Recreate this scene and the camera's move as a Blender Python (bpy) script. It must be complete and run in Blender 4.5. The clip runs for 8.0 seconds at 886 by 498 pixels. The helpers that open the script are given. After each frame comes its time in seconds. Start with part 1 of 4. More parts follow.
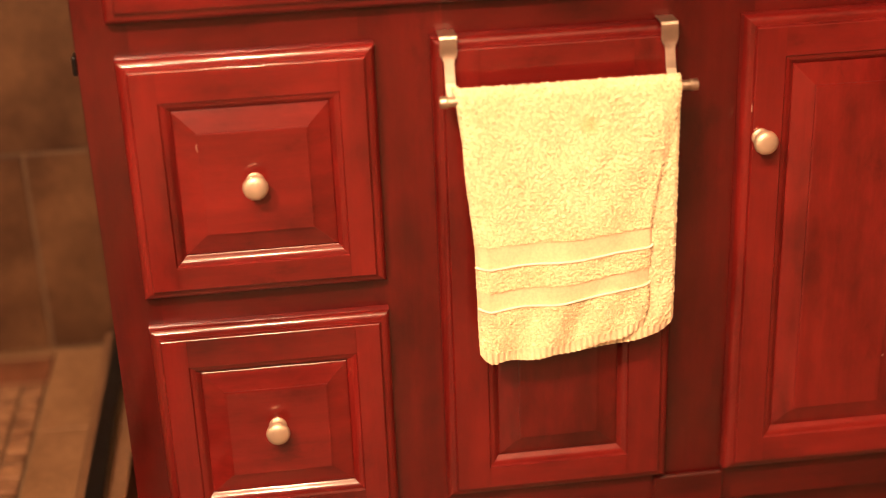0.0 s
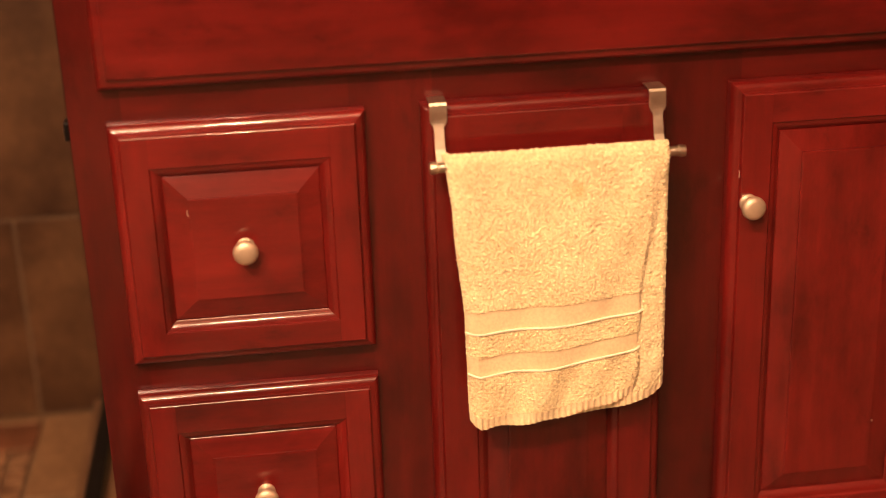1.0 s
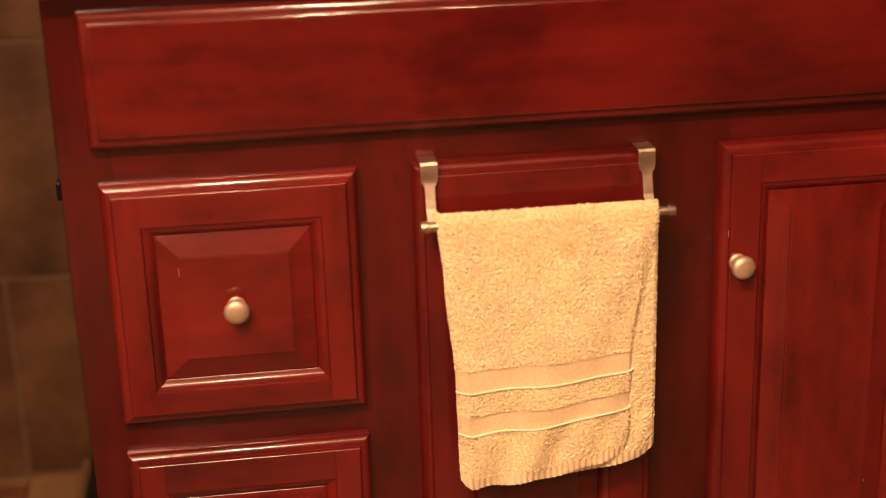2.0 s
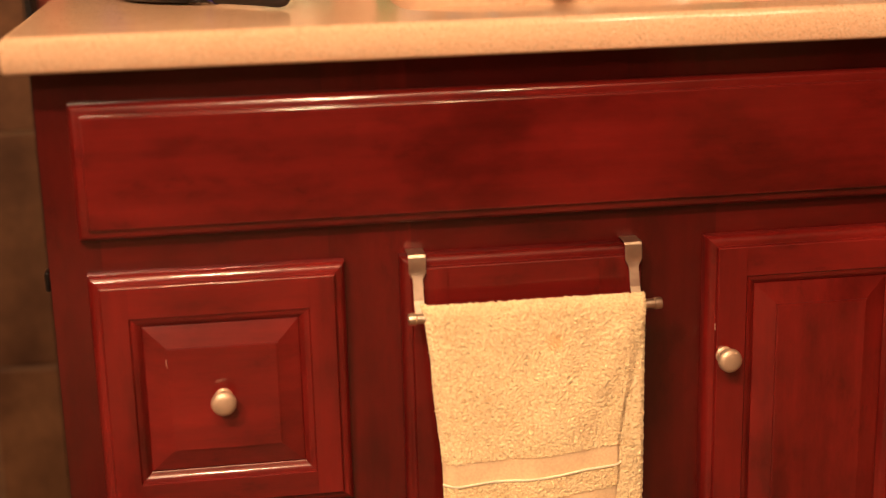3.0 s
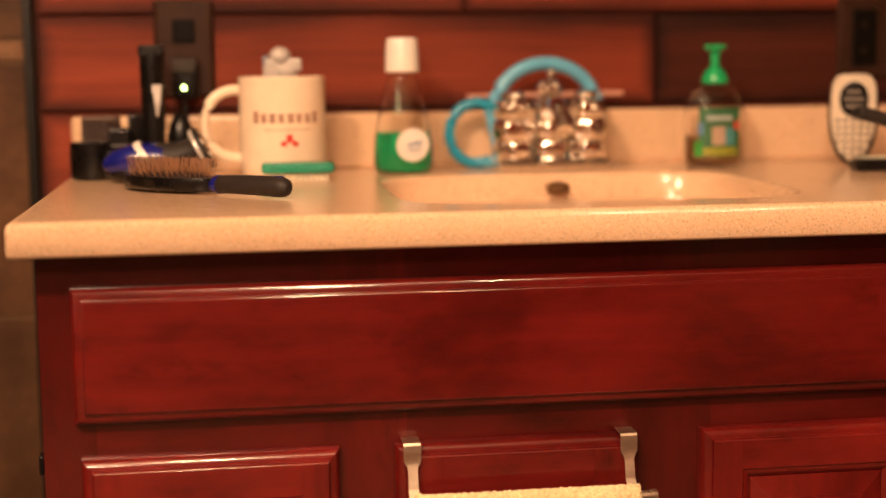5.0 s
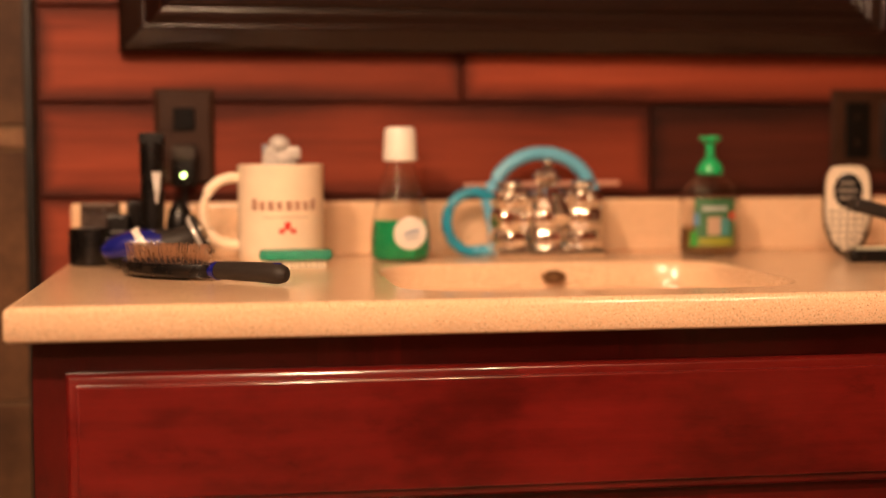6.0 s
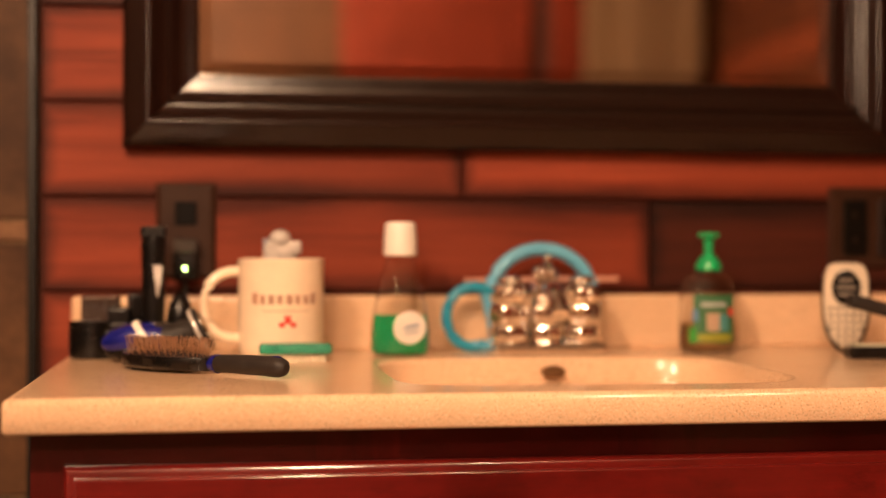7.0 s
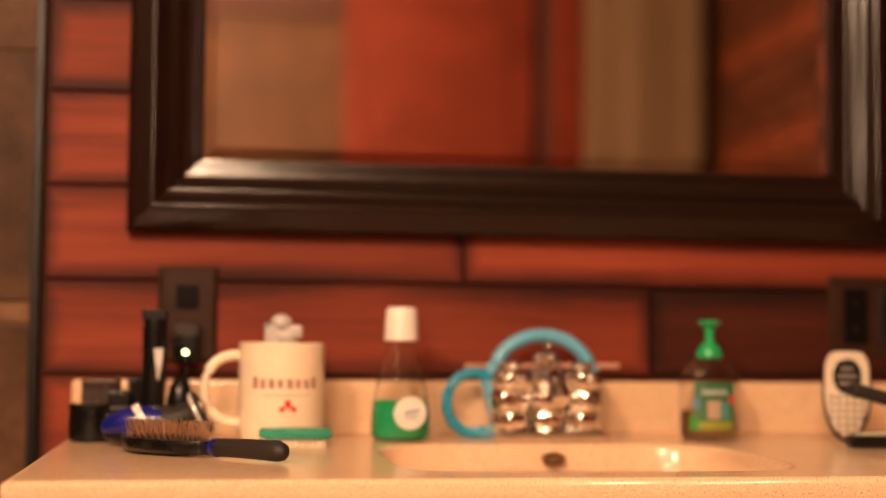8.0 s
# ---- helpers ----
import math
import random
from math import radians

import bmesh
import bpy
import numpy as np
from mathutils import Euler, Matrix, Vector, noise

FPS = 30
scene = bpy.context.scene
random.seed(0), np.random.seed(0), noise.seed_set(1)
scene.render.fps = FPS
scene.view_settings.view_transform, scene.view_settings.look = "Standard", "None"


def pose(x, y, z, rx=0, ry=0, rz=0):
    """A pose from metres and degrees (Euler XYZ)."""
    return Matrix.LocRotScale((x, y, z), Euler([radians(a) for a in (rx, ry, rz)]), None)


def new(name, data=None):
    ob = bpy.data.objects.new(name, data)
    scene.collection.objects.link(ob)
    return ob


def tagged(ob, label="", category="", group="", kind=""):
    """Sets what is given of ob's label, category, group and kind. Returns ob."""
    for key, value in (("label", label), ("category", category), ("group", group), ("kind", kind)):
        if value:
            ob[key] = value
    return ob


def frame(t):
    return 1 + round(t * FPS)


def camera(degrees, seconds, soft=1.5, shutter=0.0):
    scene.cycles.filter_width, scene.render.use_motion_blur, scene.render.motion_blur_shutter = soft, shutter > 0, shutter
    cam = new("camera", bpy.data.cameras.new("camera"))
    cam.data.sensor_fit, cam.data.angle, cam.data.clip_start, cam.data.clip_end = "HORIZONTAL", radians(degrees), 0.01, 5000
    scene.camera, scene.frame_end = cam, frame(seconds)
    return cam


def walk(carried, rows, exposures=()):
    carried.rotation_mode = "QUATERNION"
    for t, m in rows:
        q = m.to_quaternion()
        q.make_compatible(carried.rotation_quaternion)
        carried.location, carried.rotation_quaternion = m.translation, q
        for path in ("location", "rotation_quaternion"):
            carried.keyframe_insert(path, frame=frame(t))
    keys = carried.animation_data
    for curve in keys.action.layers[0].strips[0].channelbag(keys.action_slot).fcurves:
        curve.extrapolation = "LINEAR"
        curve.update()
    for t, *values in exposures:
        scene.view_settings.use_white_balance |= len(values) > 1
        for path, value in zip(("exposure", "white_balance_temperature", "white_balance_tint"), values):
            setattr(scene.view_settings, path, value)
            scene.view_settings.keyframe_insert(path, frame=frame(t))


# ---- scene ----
# ---- camera ----
cam = camera(33.8, 8.0, soft=1.1)
cam.data.dof.use_dof = True
cam.data.dof.focus_distance = 1.38
cam.data.dof.aperture_fstop = 1.85
PATH = [
    (0.0, -0.1325, -1.2391, 0.9636, -7.165, -23.708, 2.007),
    (0.5, -0.1328, -1.2413, 0.9636, -7.473, -22.389, 1.953),
    (1.0, -0.1333, -1.2434, 0.9636, -7.542, -21.095, 1.837),
    (1.5, -0.1336, -1.2451, 0.9636, -7.683, -20.040, 1.792),
    (3.0, -0.1356, -1.2532, 0.9629, -8.313, -15.013, 1.361),
    (3.5, -0.1365, -1.2567, 0.9624, -8.284, -12.815, 1.082),
    (4.0, -0.1372, -1.2599, 0.9618, -8.283, -10.854, 0.972),
    (5.5, -0.1394, -1.2679, 0.9597, -8.392, -5.674, 0.367),
    (6.0, -0.1401, -1.2707, 0.9588, -8.455, -3.866, 0.207),
    (6.5, -0.1408, -1.2735, 0.9578, -8.473, -2.039, 0.044),
    (7.0, -0.1415, -1.2764, 0.9566, -8.473, -0.064, -0.091),
    (7.5, -0.1422, -1.2791, 0.9555, -8.467, 1.754, -0.350),
    (8.0, -0.1428, -1.2815, 0.9543, -8.453, 3.366, -0.529),
]
EXPOSURES = [(0.0, 0.80), (0.5, 0.58), (1.0, 0.27), (1.5, 0.1), (3.0, 0.0), (8.0, 0.0)]
walk(cam, [(t, pose(x, y, z, 90 + pitch, roll, yaw)) for t, x, y, z, yaw, pitch, roll in PATH], EXPOSURES)

# ---- light ----
WARM = (1.0, 0.64, 0.40)
world = bpy.data.worlds.new("world")
scene.world = world
world.use_nodes = True
world.node_tree.nodes["Background"].inputs["Color"].default_value = (1.0, 0.6, 0.3, 1)
world.node_tree.nodes["Background"].inputs["Strength"].default_value = 0.003


def add_light(x, y, z, watts, radius):
    data = bpy.data.lights.new("point_light", "POINT")
    data.energy, data.color, data.shadow_soft_size = watts, WARM, radius
    ob = new("point_light", data)
    ob.location = (x, y, z)
    return ob


# unseen frosted globes on the ceiling, the stronger one towards the shower, and a fill light added at head height
# behind the camera to soften shadows
add_light(-0.94, -1.56, 2.10, 142.0, 0.10)
add_light(-0.22, -1.70, 2.22, 74.0, 0.06)
add_light(-0.52, -1.80, 1.56, 58.0, 0.12)


# ---- materials ----
def node_material(name):
    m = bpy.data.materials.new(name)
    m.use_nodes = True
    nt = m.node_tree
    return m, nt, nt.nodes["Principled BSDF"]


def noise_node(nt, scale, detail=4.0, stretch=(1, 1, 1), rough=0.55, by_object=True):
    tc = nt.nodes.new("ShaderNodeTexCoord")
    mp = nt.nodes.new("ShaderNodeMapping")
    mp.inputs["Scale"].default_value = stretch
    nt.links.new(tc.outputs["Object"], mp.inputs["Vector"])
    if by_object:
        info = nt.nodes.new("ShaderNodeObjectInfo")
        mul = nt.nodes.new("ShaderNodeMath")
        mul.operation = "MULTIPLY"
        mul.inputs[1].default_value = 37.0
        nt.links.new(info.outputs["Random"], mul.inputs[0])
        nt.links.new(mul.outputs[0], mp.inputs["Location"])
    n = nt.nodes.new("ShaderNodeTexNoise")
    n.inputs["Scale"].default_value, n.inputs["Detail"].default_value = scale, detail
    n.inputs["Roughness"].default_value = rough
    nt.links.new(mp.outputs["Vector"], n.inputs["Vector"])
    return n


def ramp(nt, src, stops):
    r = nt.nodes.new("ShaderNodeValToRGB")
    while len(r.color_ramp.elements) < len(stops):
        r.color_ramp.elements.new(0.5)
    for e, (p, c) in zip(r.color_ramp.elements, stops):
        e.position, e.color = p, (*c, 1) if len(c) == 3 else c
    nt.links.new(src, r.inputs["Fac"])
    return r


def blend(nt, a, b, fac, mode="MIX"):
    mx = nt.nodes.new("ShaderNodeMix")
    mx.data_type, mx.blend_type = "RGBA", mode
    if isinstance(fac, float):
        mx.inputs[0].default_value = fac
    else:
        nt.links.new(fac, mx.inputs[0])
    for sock, v in ((mx.inputs[6], a), (mx.inputs[7], b)):
        if isinstance(v, tuple):
            sock.default_value = (*v, 1)
        else:
            nt.links.new(v, sock)
    return mx.outputs[2]


def bump(nt, bsdf, src, strength, distance):
    b = nt.nodes.new("ShaderNodeBump")
    b.inputs["Strength"].default_value, b.inputs["Distance"].default_value = strength, distance
    nt.links.new(src, b.inputs["Height"])
    nt.links.new(b.outputs["Normal"], bsdf.inputs["Normal"])


def varied(nt, colour, low=0.8, high=1.2):
    """Multiply by a brightness that differs from piece to piece."""
    info = nt.nodes.new("ShaderNodeObjectInfo")
    mr = nt.nodes.new("ShaderNodeMapRange")
    mr.inputs["To Min"].default_value, mr.inputs["To Max"].default_value = low, high
    nt.links.new(info.outputs["Random"], mr.inputs["Value"])
    cc = nt.nodes.new("ShaderNodeCombineColor")
    for i in range(3):
        nt.links.new(mr.outputs[0], cc.inputs[i])
    return blend(nt, colour, cc.outputs[0], 1.0, "MULTIPLY")


def cherry(name, stretch, wood_tint=(1.0, 1.0, 1.0)):
    m, nt, b = node_material(name)
    grain = noise_node(nt, 60.0, 6.0, stretch, 0.6)
    blotch = noise_node(nt, 11.0, 5.0, (0.5, 1, 1.2) if stretch[0] < 1 else (1.2, 1, 0.5), 0.62)
    c1 = ramp(nt, grain.outputs["Fac"], [(0.25, (0.114, 0.0062, 0.0052)), (0.55, (0.154, 0.0088, 0.0074)), (0.80, (0.190, 0.0122, 0.0100))])
    c2 = ramp(nt, blotch.outputs["Fac"], [(0.30, (0.40, 0.34, 0.34)), (0.46, (0.86, 0.82, 0.82)), (0.72, (1.28, 1.25, 1.2))])
    col = blend(nt, c1.outputs[0], c2.outputs[0], 0.85, "MULTIPLY")
    cloud = noise_node(nt, 26.0, 6.0, (0.45, 1, 1) if stretch[0] < 1 else (1, 1, 0.45), 0.7)
    c3 = ramp(nt, cloud.outputs["Fac"], [(0.31, (0.34, 0.26, 0.26)), (0.40, (0.82, 0.80, 0.80)), (0.50, (1.0, 1.0, 1.0)), (0.70, (1.14, 1.12, 1.1))])
    col = blend(nt, col, c3.outputs[0], 0.55, "MULTIPLY")
    knot = noise_node(nt, 8.5, 3.0, (0.6, 1, 1) if stretch[0] < 1 else (1, 1, 0.6), 0.6)
    c4 = ramp(nt, knot.outputs["Fac"], [(0.0, (1.0, 1.0, 1.0)), (0.62, (1.0, 1.0, 1.0)), (0.74, (0.58, 0.52, 0.52))])
    col = blend(nt, col, c4.outputs[0], 1.0, "MULTIPLY")
    col = blend(nt, col, wood_tint, 1.0, "MULTIPLY")
    col = varied(nt, col, 0.80, 1.10)
    nt.links.new(col, b.inputs["Base Color"])
    rr = ramp(nt, blotch.outputs["Fac"], [(0.2, (0.30,) * 3), (0.8, (0.40,) * 3)])
    nt.links.new(rr.outputs[0], b.inputs["Roughness"])
    b.inputs["Specular IOR Level"].default_value = 0.18
    b.inputs["Coat Weight"].default_value, b.inputs["Coat Roughness"].default_value = 1.0, 0.11
    b.inputs["Coat IOR"].default_value = 1.62
    bump(nt, b, grain.outputs["Fac"], 0.06, 0.0005)
    return m


CHERRY_V = cherry("cherry_wood_upright_grain", (1.0, 1.0, 0.07))
CHERRY_H = cherry("cherry_wood_level_grain", (0.07, 1.0, 1.0))
# face frame: the same cherry multiplied darker
STILE_WOOD = cherry("dark_cherry_upright_grain", (1.0, 1.0, 0.07), (0.56, 0.48, 0.48))
RAIL_WOOD = cherry("dark_cherry_level_grain", (0.07, 1.0, 1.0), (0.56, 0.48, 0.48))


def plain(name, colour, rough=0.5, metal=0.0, var=0.12, scale=40.0, coat=0.0, bumpy=0.0, spec=0.5):
    m, nt, b = node_material(name)
    b.inputs["Specular IOR Level"].default_value = spec
    n = noise_node(nt, scale, 5.0)
    lo, hi = tuple(c * (1 - var) for c in colour), tuple(min(1, c * (1 + var)) for c in colour)
    r = ramp(nt, n.outputs["Fac"], [(0.3, lo), (0.7, hi)])
    nt.links.new(r.outputs[0], b.inputs["Base Color"])
    rr = ramp(nt, n.outputs["Fac"], [(0.3, (rough * 0.85,) * 3), (0.7, (min(1, rough * 1.15),) * 3)])
    nt.links.new(rr.outputs[0], b.inputs["Roughness"])
    b.inputs["Metallic"].default_value, b.inputs["Coat Weight"].default_value = metal, coat
    if bumpy:
        bump(nt, b, n.outputs["Fac"], bumpy, 0.001)
    return m


def speckled():
    m, nt, b = node_material("speckled_beige_solid_surface")
    fine = noise_node(nt, 560.0, 2.0, by_object=False)
    mid = noise_node(nt, 900.0, 1.0, by_object=False)
    big = noise_node(nt, 12.0, 3.0, by_object=False)
    c = ramp(nt, big.outputs["Fac"], [(0.3, (0.70, 0.470, 0.295)), (0.7, (0.76, 0.520, 0.335))])
    dark = ramp(nt, fine.outputs["Fac"], [(0.35, (1, 1, 1)), (0.43, (0, 0, 0))])
    lite = ramp(nt, mid.outputs["Fac"], [(0.58, (0, 0, 0)), (0.68, (1, 1, 1))])
    col = blend(nt, c.outputs[0], (0.36, 0.23, 0.13), dark.outputs[0])
    col = blend(nt, col, (0.80, 0.68, 0.50), lite.outputs[0])
    nt.links.new(col, b.inputs["Base Color"])
    b.inputs["Roughness"].default_value = 0.17
    b.inputs["Specular IOR Level"].default_value = 0.4
    return m


SPECKLE = speckled()


def plank_material(name, low, mid, high, edge_tone):
    """Stained board with grain and uneven darker borders along its edges and ends."""
    m, nt, b = node_material(name)
    grain = noise_node(nt, 34.0, 7.0, (0.05, 1.0, 1.0), 0.65)
    tone = noise_node(nt, 5.0, 3.0, (0.35, 1.0, 1.0))
    c1 = ramp(nt, grain.outputs["Fac"], [(0.28, low), (0.5, mid), (0.75, high)])
    c2 = ramp(nt, tone.outputs["Fac"], [(0.3, (0.6, 0.55, 0.5)), (0.7, (1.1, 1.1, 1.1))])
    col = blend(nt, c1.outputs[0], c2.outputs[0], 0.8, "MULTIPLY")
    col = varied(nt, col, 0.88, 1.0)
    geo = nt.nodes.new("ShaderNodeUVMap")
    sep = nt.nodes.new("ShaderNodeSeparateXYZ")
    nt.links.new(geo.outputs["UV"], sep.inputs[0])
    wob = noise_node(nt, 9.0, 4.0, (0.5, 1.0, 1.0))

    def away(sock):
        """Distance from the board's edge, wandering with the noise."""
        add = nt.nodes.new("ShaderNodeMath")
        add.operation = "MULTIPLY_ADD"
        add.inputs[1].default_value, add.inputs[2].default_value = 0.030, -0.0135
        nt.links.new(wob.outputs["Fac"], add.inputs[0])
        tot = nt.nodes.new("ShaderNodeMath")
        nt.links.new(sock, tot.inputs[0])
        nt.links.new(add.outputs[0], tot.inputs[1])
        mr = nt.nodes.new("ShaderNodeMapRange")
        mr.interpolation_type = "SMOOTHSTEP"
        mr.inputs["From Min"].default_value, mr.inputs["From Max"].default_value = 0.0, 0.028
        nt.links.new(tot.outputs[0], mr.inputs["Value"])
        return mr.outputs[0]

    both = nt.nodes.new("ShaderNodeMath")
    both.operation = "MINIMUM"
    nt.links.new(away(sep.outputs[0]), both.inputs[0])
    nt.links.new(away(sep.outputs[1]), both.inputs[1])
    edge = ramp(nt, both.outputs[0], [(0.0, (edge_tone, edge_tone * 0.92, edge_tone * 0.9)), (1.0, (1, 1, 1))])
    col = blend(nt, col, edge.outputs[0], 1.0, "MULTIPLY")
    nt.links.new(col, b.inputs["Base Color"])
    b.inputs["Roughness"].default_value = 0.6
    b.inputs["Specular IOR Level"].default_value = 0.2
    bump(nt, b, grain.outputs["Fac"], 0.4, 0.0015)
    return m


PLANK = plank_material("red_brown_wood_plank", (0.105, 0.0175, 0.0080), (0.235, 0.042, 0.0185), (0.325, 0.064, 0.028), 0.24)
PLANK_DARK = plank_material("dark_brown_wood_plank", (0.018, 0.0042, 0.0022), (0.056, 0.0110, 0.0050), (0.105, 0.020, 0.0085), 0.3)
JOINT = plain("dark_joint_board", (0.060, 0.017, 0.009), 0.8, var=0.3)


def tile_material(name, a, b_, scale=9.0):
    m, nt, b = node_material(name)
    big = noise_node(nt, scale, 5.0, (1, 1, 1), 0.6)
    fine = noise_node(nt, 90.0, 4.0)
    c1 = ramp(nt, big.outputs["Fac"], [(0.3, a), (0.7, b_)])
    c2 = ramp(nt, fine.outputs["Fac"], [(0.3, (0.8, 0.8, 0.8)), (0.7, (1.1, 1.1, 1.1))])
    col = blend(nt, c1.outputs[0], c2.outputs[0], 0.7, "MULTIPLY")
    col = varied(nt, col, 0.85, 1.12)
    nt.links.new(col, b.inputs["Base Color"])
    b.inputs["Roughness"].default_value = 0.6
    b.inputs["Specular IOR Level"].default_value = 0.2
    bump(nt, b, fine.outputs["Fac"], 0.2, 0.001)
    return m


TILE = tile_material("brown_stone_tile", (0.034, 0.013, 0.0055), (0.108, 0.051, 0.022), 11.0)
MOSAIC = tile_material("brown_mosaic_tile", (0.085, 0.034, 0.016), (0.26, 0.14, 0.072), 30.0)
ROW_TILE = tile_material("red_brown_border_tile", (0.085, 0.030, 0.014), (0.16, 0.060, 0.028), 22.0)
EDGE_TILE = tile_material("tan_stone_tile", (0.13, 0.068, 0.032), (0.21, 0.115, 0.058), 12.0)
SOUTH_STONE = tile_material("dark_brown_stone", (0.055, 0.022, 0.009), (0.125, 0.050, 0.020), 4.0)
FLOOR_TILE = tile_material("floor_stone_tile", (0.095, 0.062, 0.040), (0.165, 0.112, 0.072))
GROUT = plain("beige_grout", (0.105, 0.062, 0.032), 0.85, var=0.2, bumpy=0.3)
PAINT = plain("beige_paint", (0.20, 0.115, 0.055), 0.7, var=0.06, scale=6.0, bumpy=0.05)
CEIL = plain("cream_ceiling_paint", (0.50, 0.42, 0.32), 0.8, var=0.05, scale=6.0)
BLACKWOOD = plain("black_brown_lacquered_wood", (0.012, 0.0046, 0.0030), 0.19, var=0.05, scale=25.0, spec=0.33)
BLACKMETAL = plain("black_metal", (0.010, 0.009, 0.008), 0.4, 0.6)
SATIN = plain("satin_nickel", (0.70, 0.54, 0.39), 0.5, 0.75, var=0.06, scale=120.0)
NICKEL = plain("brushed_nickel", (0.64, 0.54, 0.42), 0.40, 1.0, var=0.08, scale=120.0)
BRIGHT = plain("bright_chrome", (0.92, 0.90, 0.87), 0.05, 1.0, var=0.02)
CHROME = plain("chrome", (0.82, 0.81, 0.79), 0.035, 1.0, var=0.03)
BLACKPL = plain("black_plastic", (0.0045, 0.004, 0.004), 0.28, var=0.2, spec=0.35)
DARKRUBBER = plain("dark_grey_rubber", (0.022, 0.018, 0.016), 0.55, var=0.2, bumpy=0.1, spec=0.3)
BROWNPLATE = plain("dark_brown_plastic", (0.034, 0.015, 0.009), 0.4, var=0.15, spec=0.14)
BLUEPL = plain("glossy_blue_plastic", (0.006, 0.010, 0.17), 0.12, var=0.15, coat=0.4)
WHITEPL = plain("white_plastic", (0.78, 0.76, 0.70), 0.35, var=0.05)
CERAMIC = plain("cream_glazed_ceramic", (0.84, 0.70, 0.53), 0.15, var=0.04, coat=0.4)


def clear(name, colour, rough=0.05, ior=1.45):
    m, nt, b = node_material(name)
    n = noise_node(nt, 20.0, 2.0)
    r = ramp(nt, n.outputs["Fac"], [(0.3, tuple(c * 0.95 for c in colour)), (0.7, colour)])
    nt.links.new(r.outputs[0], b.inputs["Base Color"])
    b.inputs["Transmission Weight"].default_value = 1.0
    b.inputs["Roughness"].default_value, b.inputs["IOR"].default_value = rough, ior
    return m


CLEARPL = clear("clear_plastic", (0.995, 0.99, 0.98), 0.0, 1.30)
m_, nt_, b_ = node_material("mirror_silver")
b_.inputs["Metallic"].default_value, b_.inputs["Roughness"].default_value = 1.0, 0.01
b_.inputs["Base Color"].default_value = (0.82, 0.80, 0.76, 1)
MIRROR = m_


# ---- mesh tools ----
def mesh_from(name, verts, faces, smooth=False):
    me = bpy.data.meshes.new(name)
    me.from_pydata([tuple(v) for v in verts], [], faces)
    me.validate()
    if smooth:
        me.shade_smooth()
        me.set_sharp_from_angle(angle=radians(38))
    return me


def part(name, data, material, parent=None, label="", smooth=False):
    """Link a bmesh, a mesh or (verts, faces) as one mesh object under a thing."""
    if isinstance(data, tuple):
        me = mesh_from(name, data[0], data[1], smooth)
    elif isinstance(data, bmesh.types.BMesh):
        me = bpy.data.meshes.new(name)
        bmesh.ops.recalc_face_normals(data, faces=data.faces)
        data.to_mesh(me)
        data.free()
        if smooth:
            me.shade_smooth()
            me.set_sharp_from_angle(angle=radians(38))
    else:
        me = data
    if material and not me.materials:
        me.materials.append(material)
    ob = new(name, me)
    if parent:
        ob.parent = parent
        ob.matrix_parent_inverse = parent.matrix_basis.inverted()
    if label:
        tagged(ob, label)
    return ob


def thing(name, at, label, category, group="", kind=""):
    ob = new(name)
    ob.location = at
    ob.empty_display_size = 0.02
    return tagged(ob, label, category, group, kind)


def block(x0, x1, y0, y1, z0, z1, bevel=0.0, seg=2):
    bm = bmesh.new()
    bmesh.ops.create_cube(bm, size=1.0)
    for v in bm.verts:
        v.co = Vector(((x0 + x1) / 2 + v.co.x * (x1 - x0), (y0 + y1) / 2 + v.co.y * (y1 - y0), (z0 + z1) / 2 + v.co.z * (z1 - z0)))
    if bevel:
        bmesh.ops.bevel(bm, geom=list(bm.edges), offset=bevel, segments=seg, affect="EDGES", profile=0.5)
    return bm


def lathe(profile, n=32, cap=True):
    """Turn (radius, height) pairs about z."""
    verts, faces = [], []
    for r, h in profile:
        for i in range(n):
            a = 2 * math.pi * i / n
            verts.append((r * math.cos(a), r * math.sin(a), h))
    for k in range(len(profile) - 1):
        for i in range(n):
            j = (i + 1) % n
            faces.append((k * n + i, k * n + j, (k + 1) * n + j, (k + 1) * n + i))
    if cap:
        faces.append(tuple(range(n))[::-1])
        faces.append(tuple((len(profile) - 1) * n + i for i in range(n)))
    return verts, faces


def moved(data, m):
    return [tuple(m @ Vector(v)) for v in data[0]], data[1]


def ellipsoid(cx, cy, cz, rx, ry, rz, n=20, m=12):
    prof = [(max(1e-4, math.sin(math.pi * i / m)), -math.cos(math.pi * i / m)) for i in range(m + 1)]
    return moved(lathe(prof, n), Matrix.Translation((cx, cy, cz)) @ Matrix.Diagonal((rx, ry, rz, 1)))


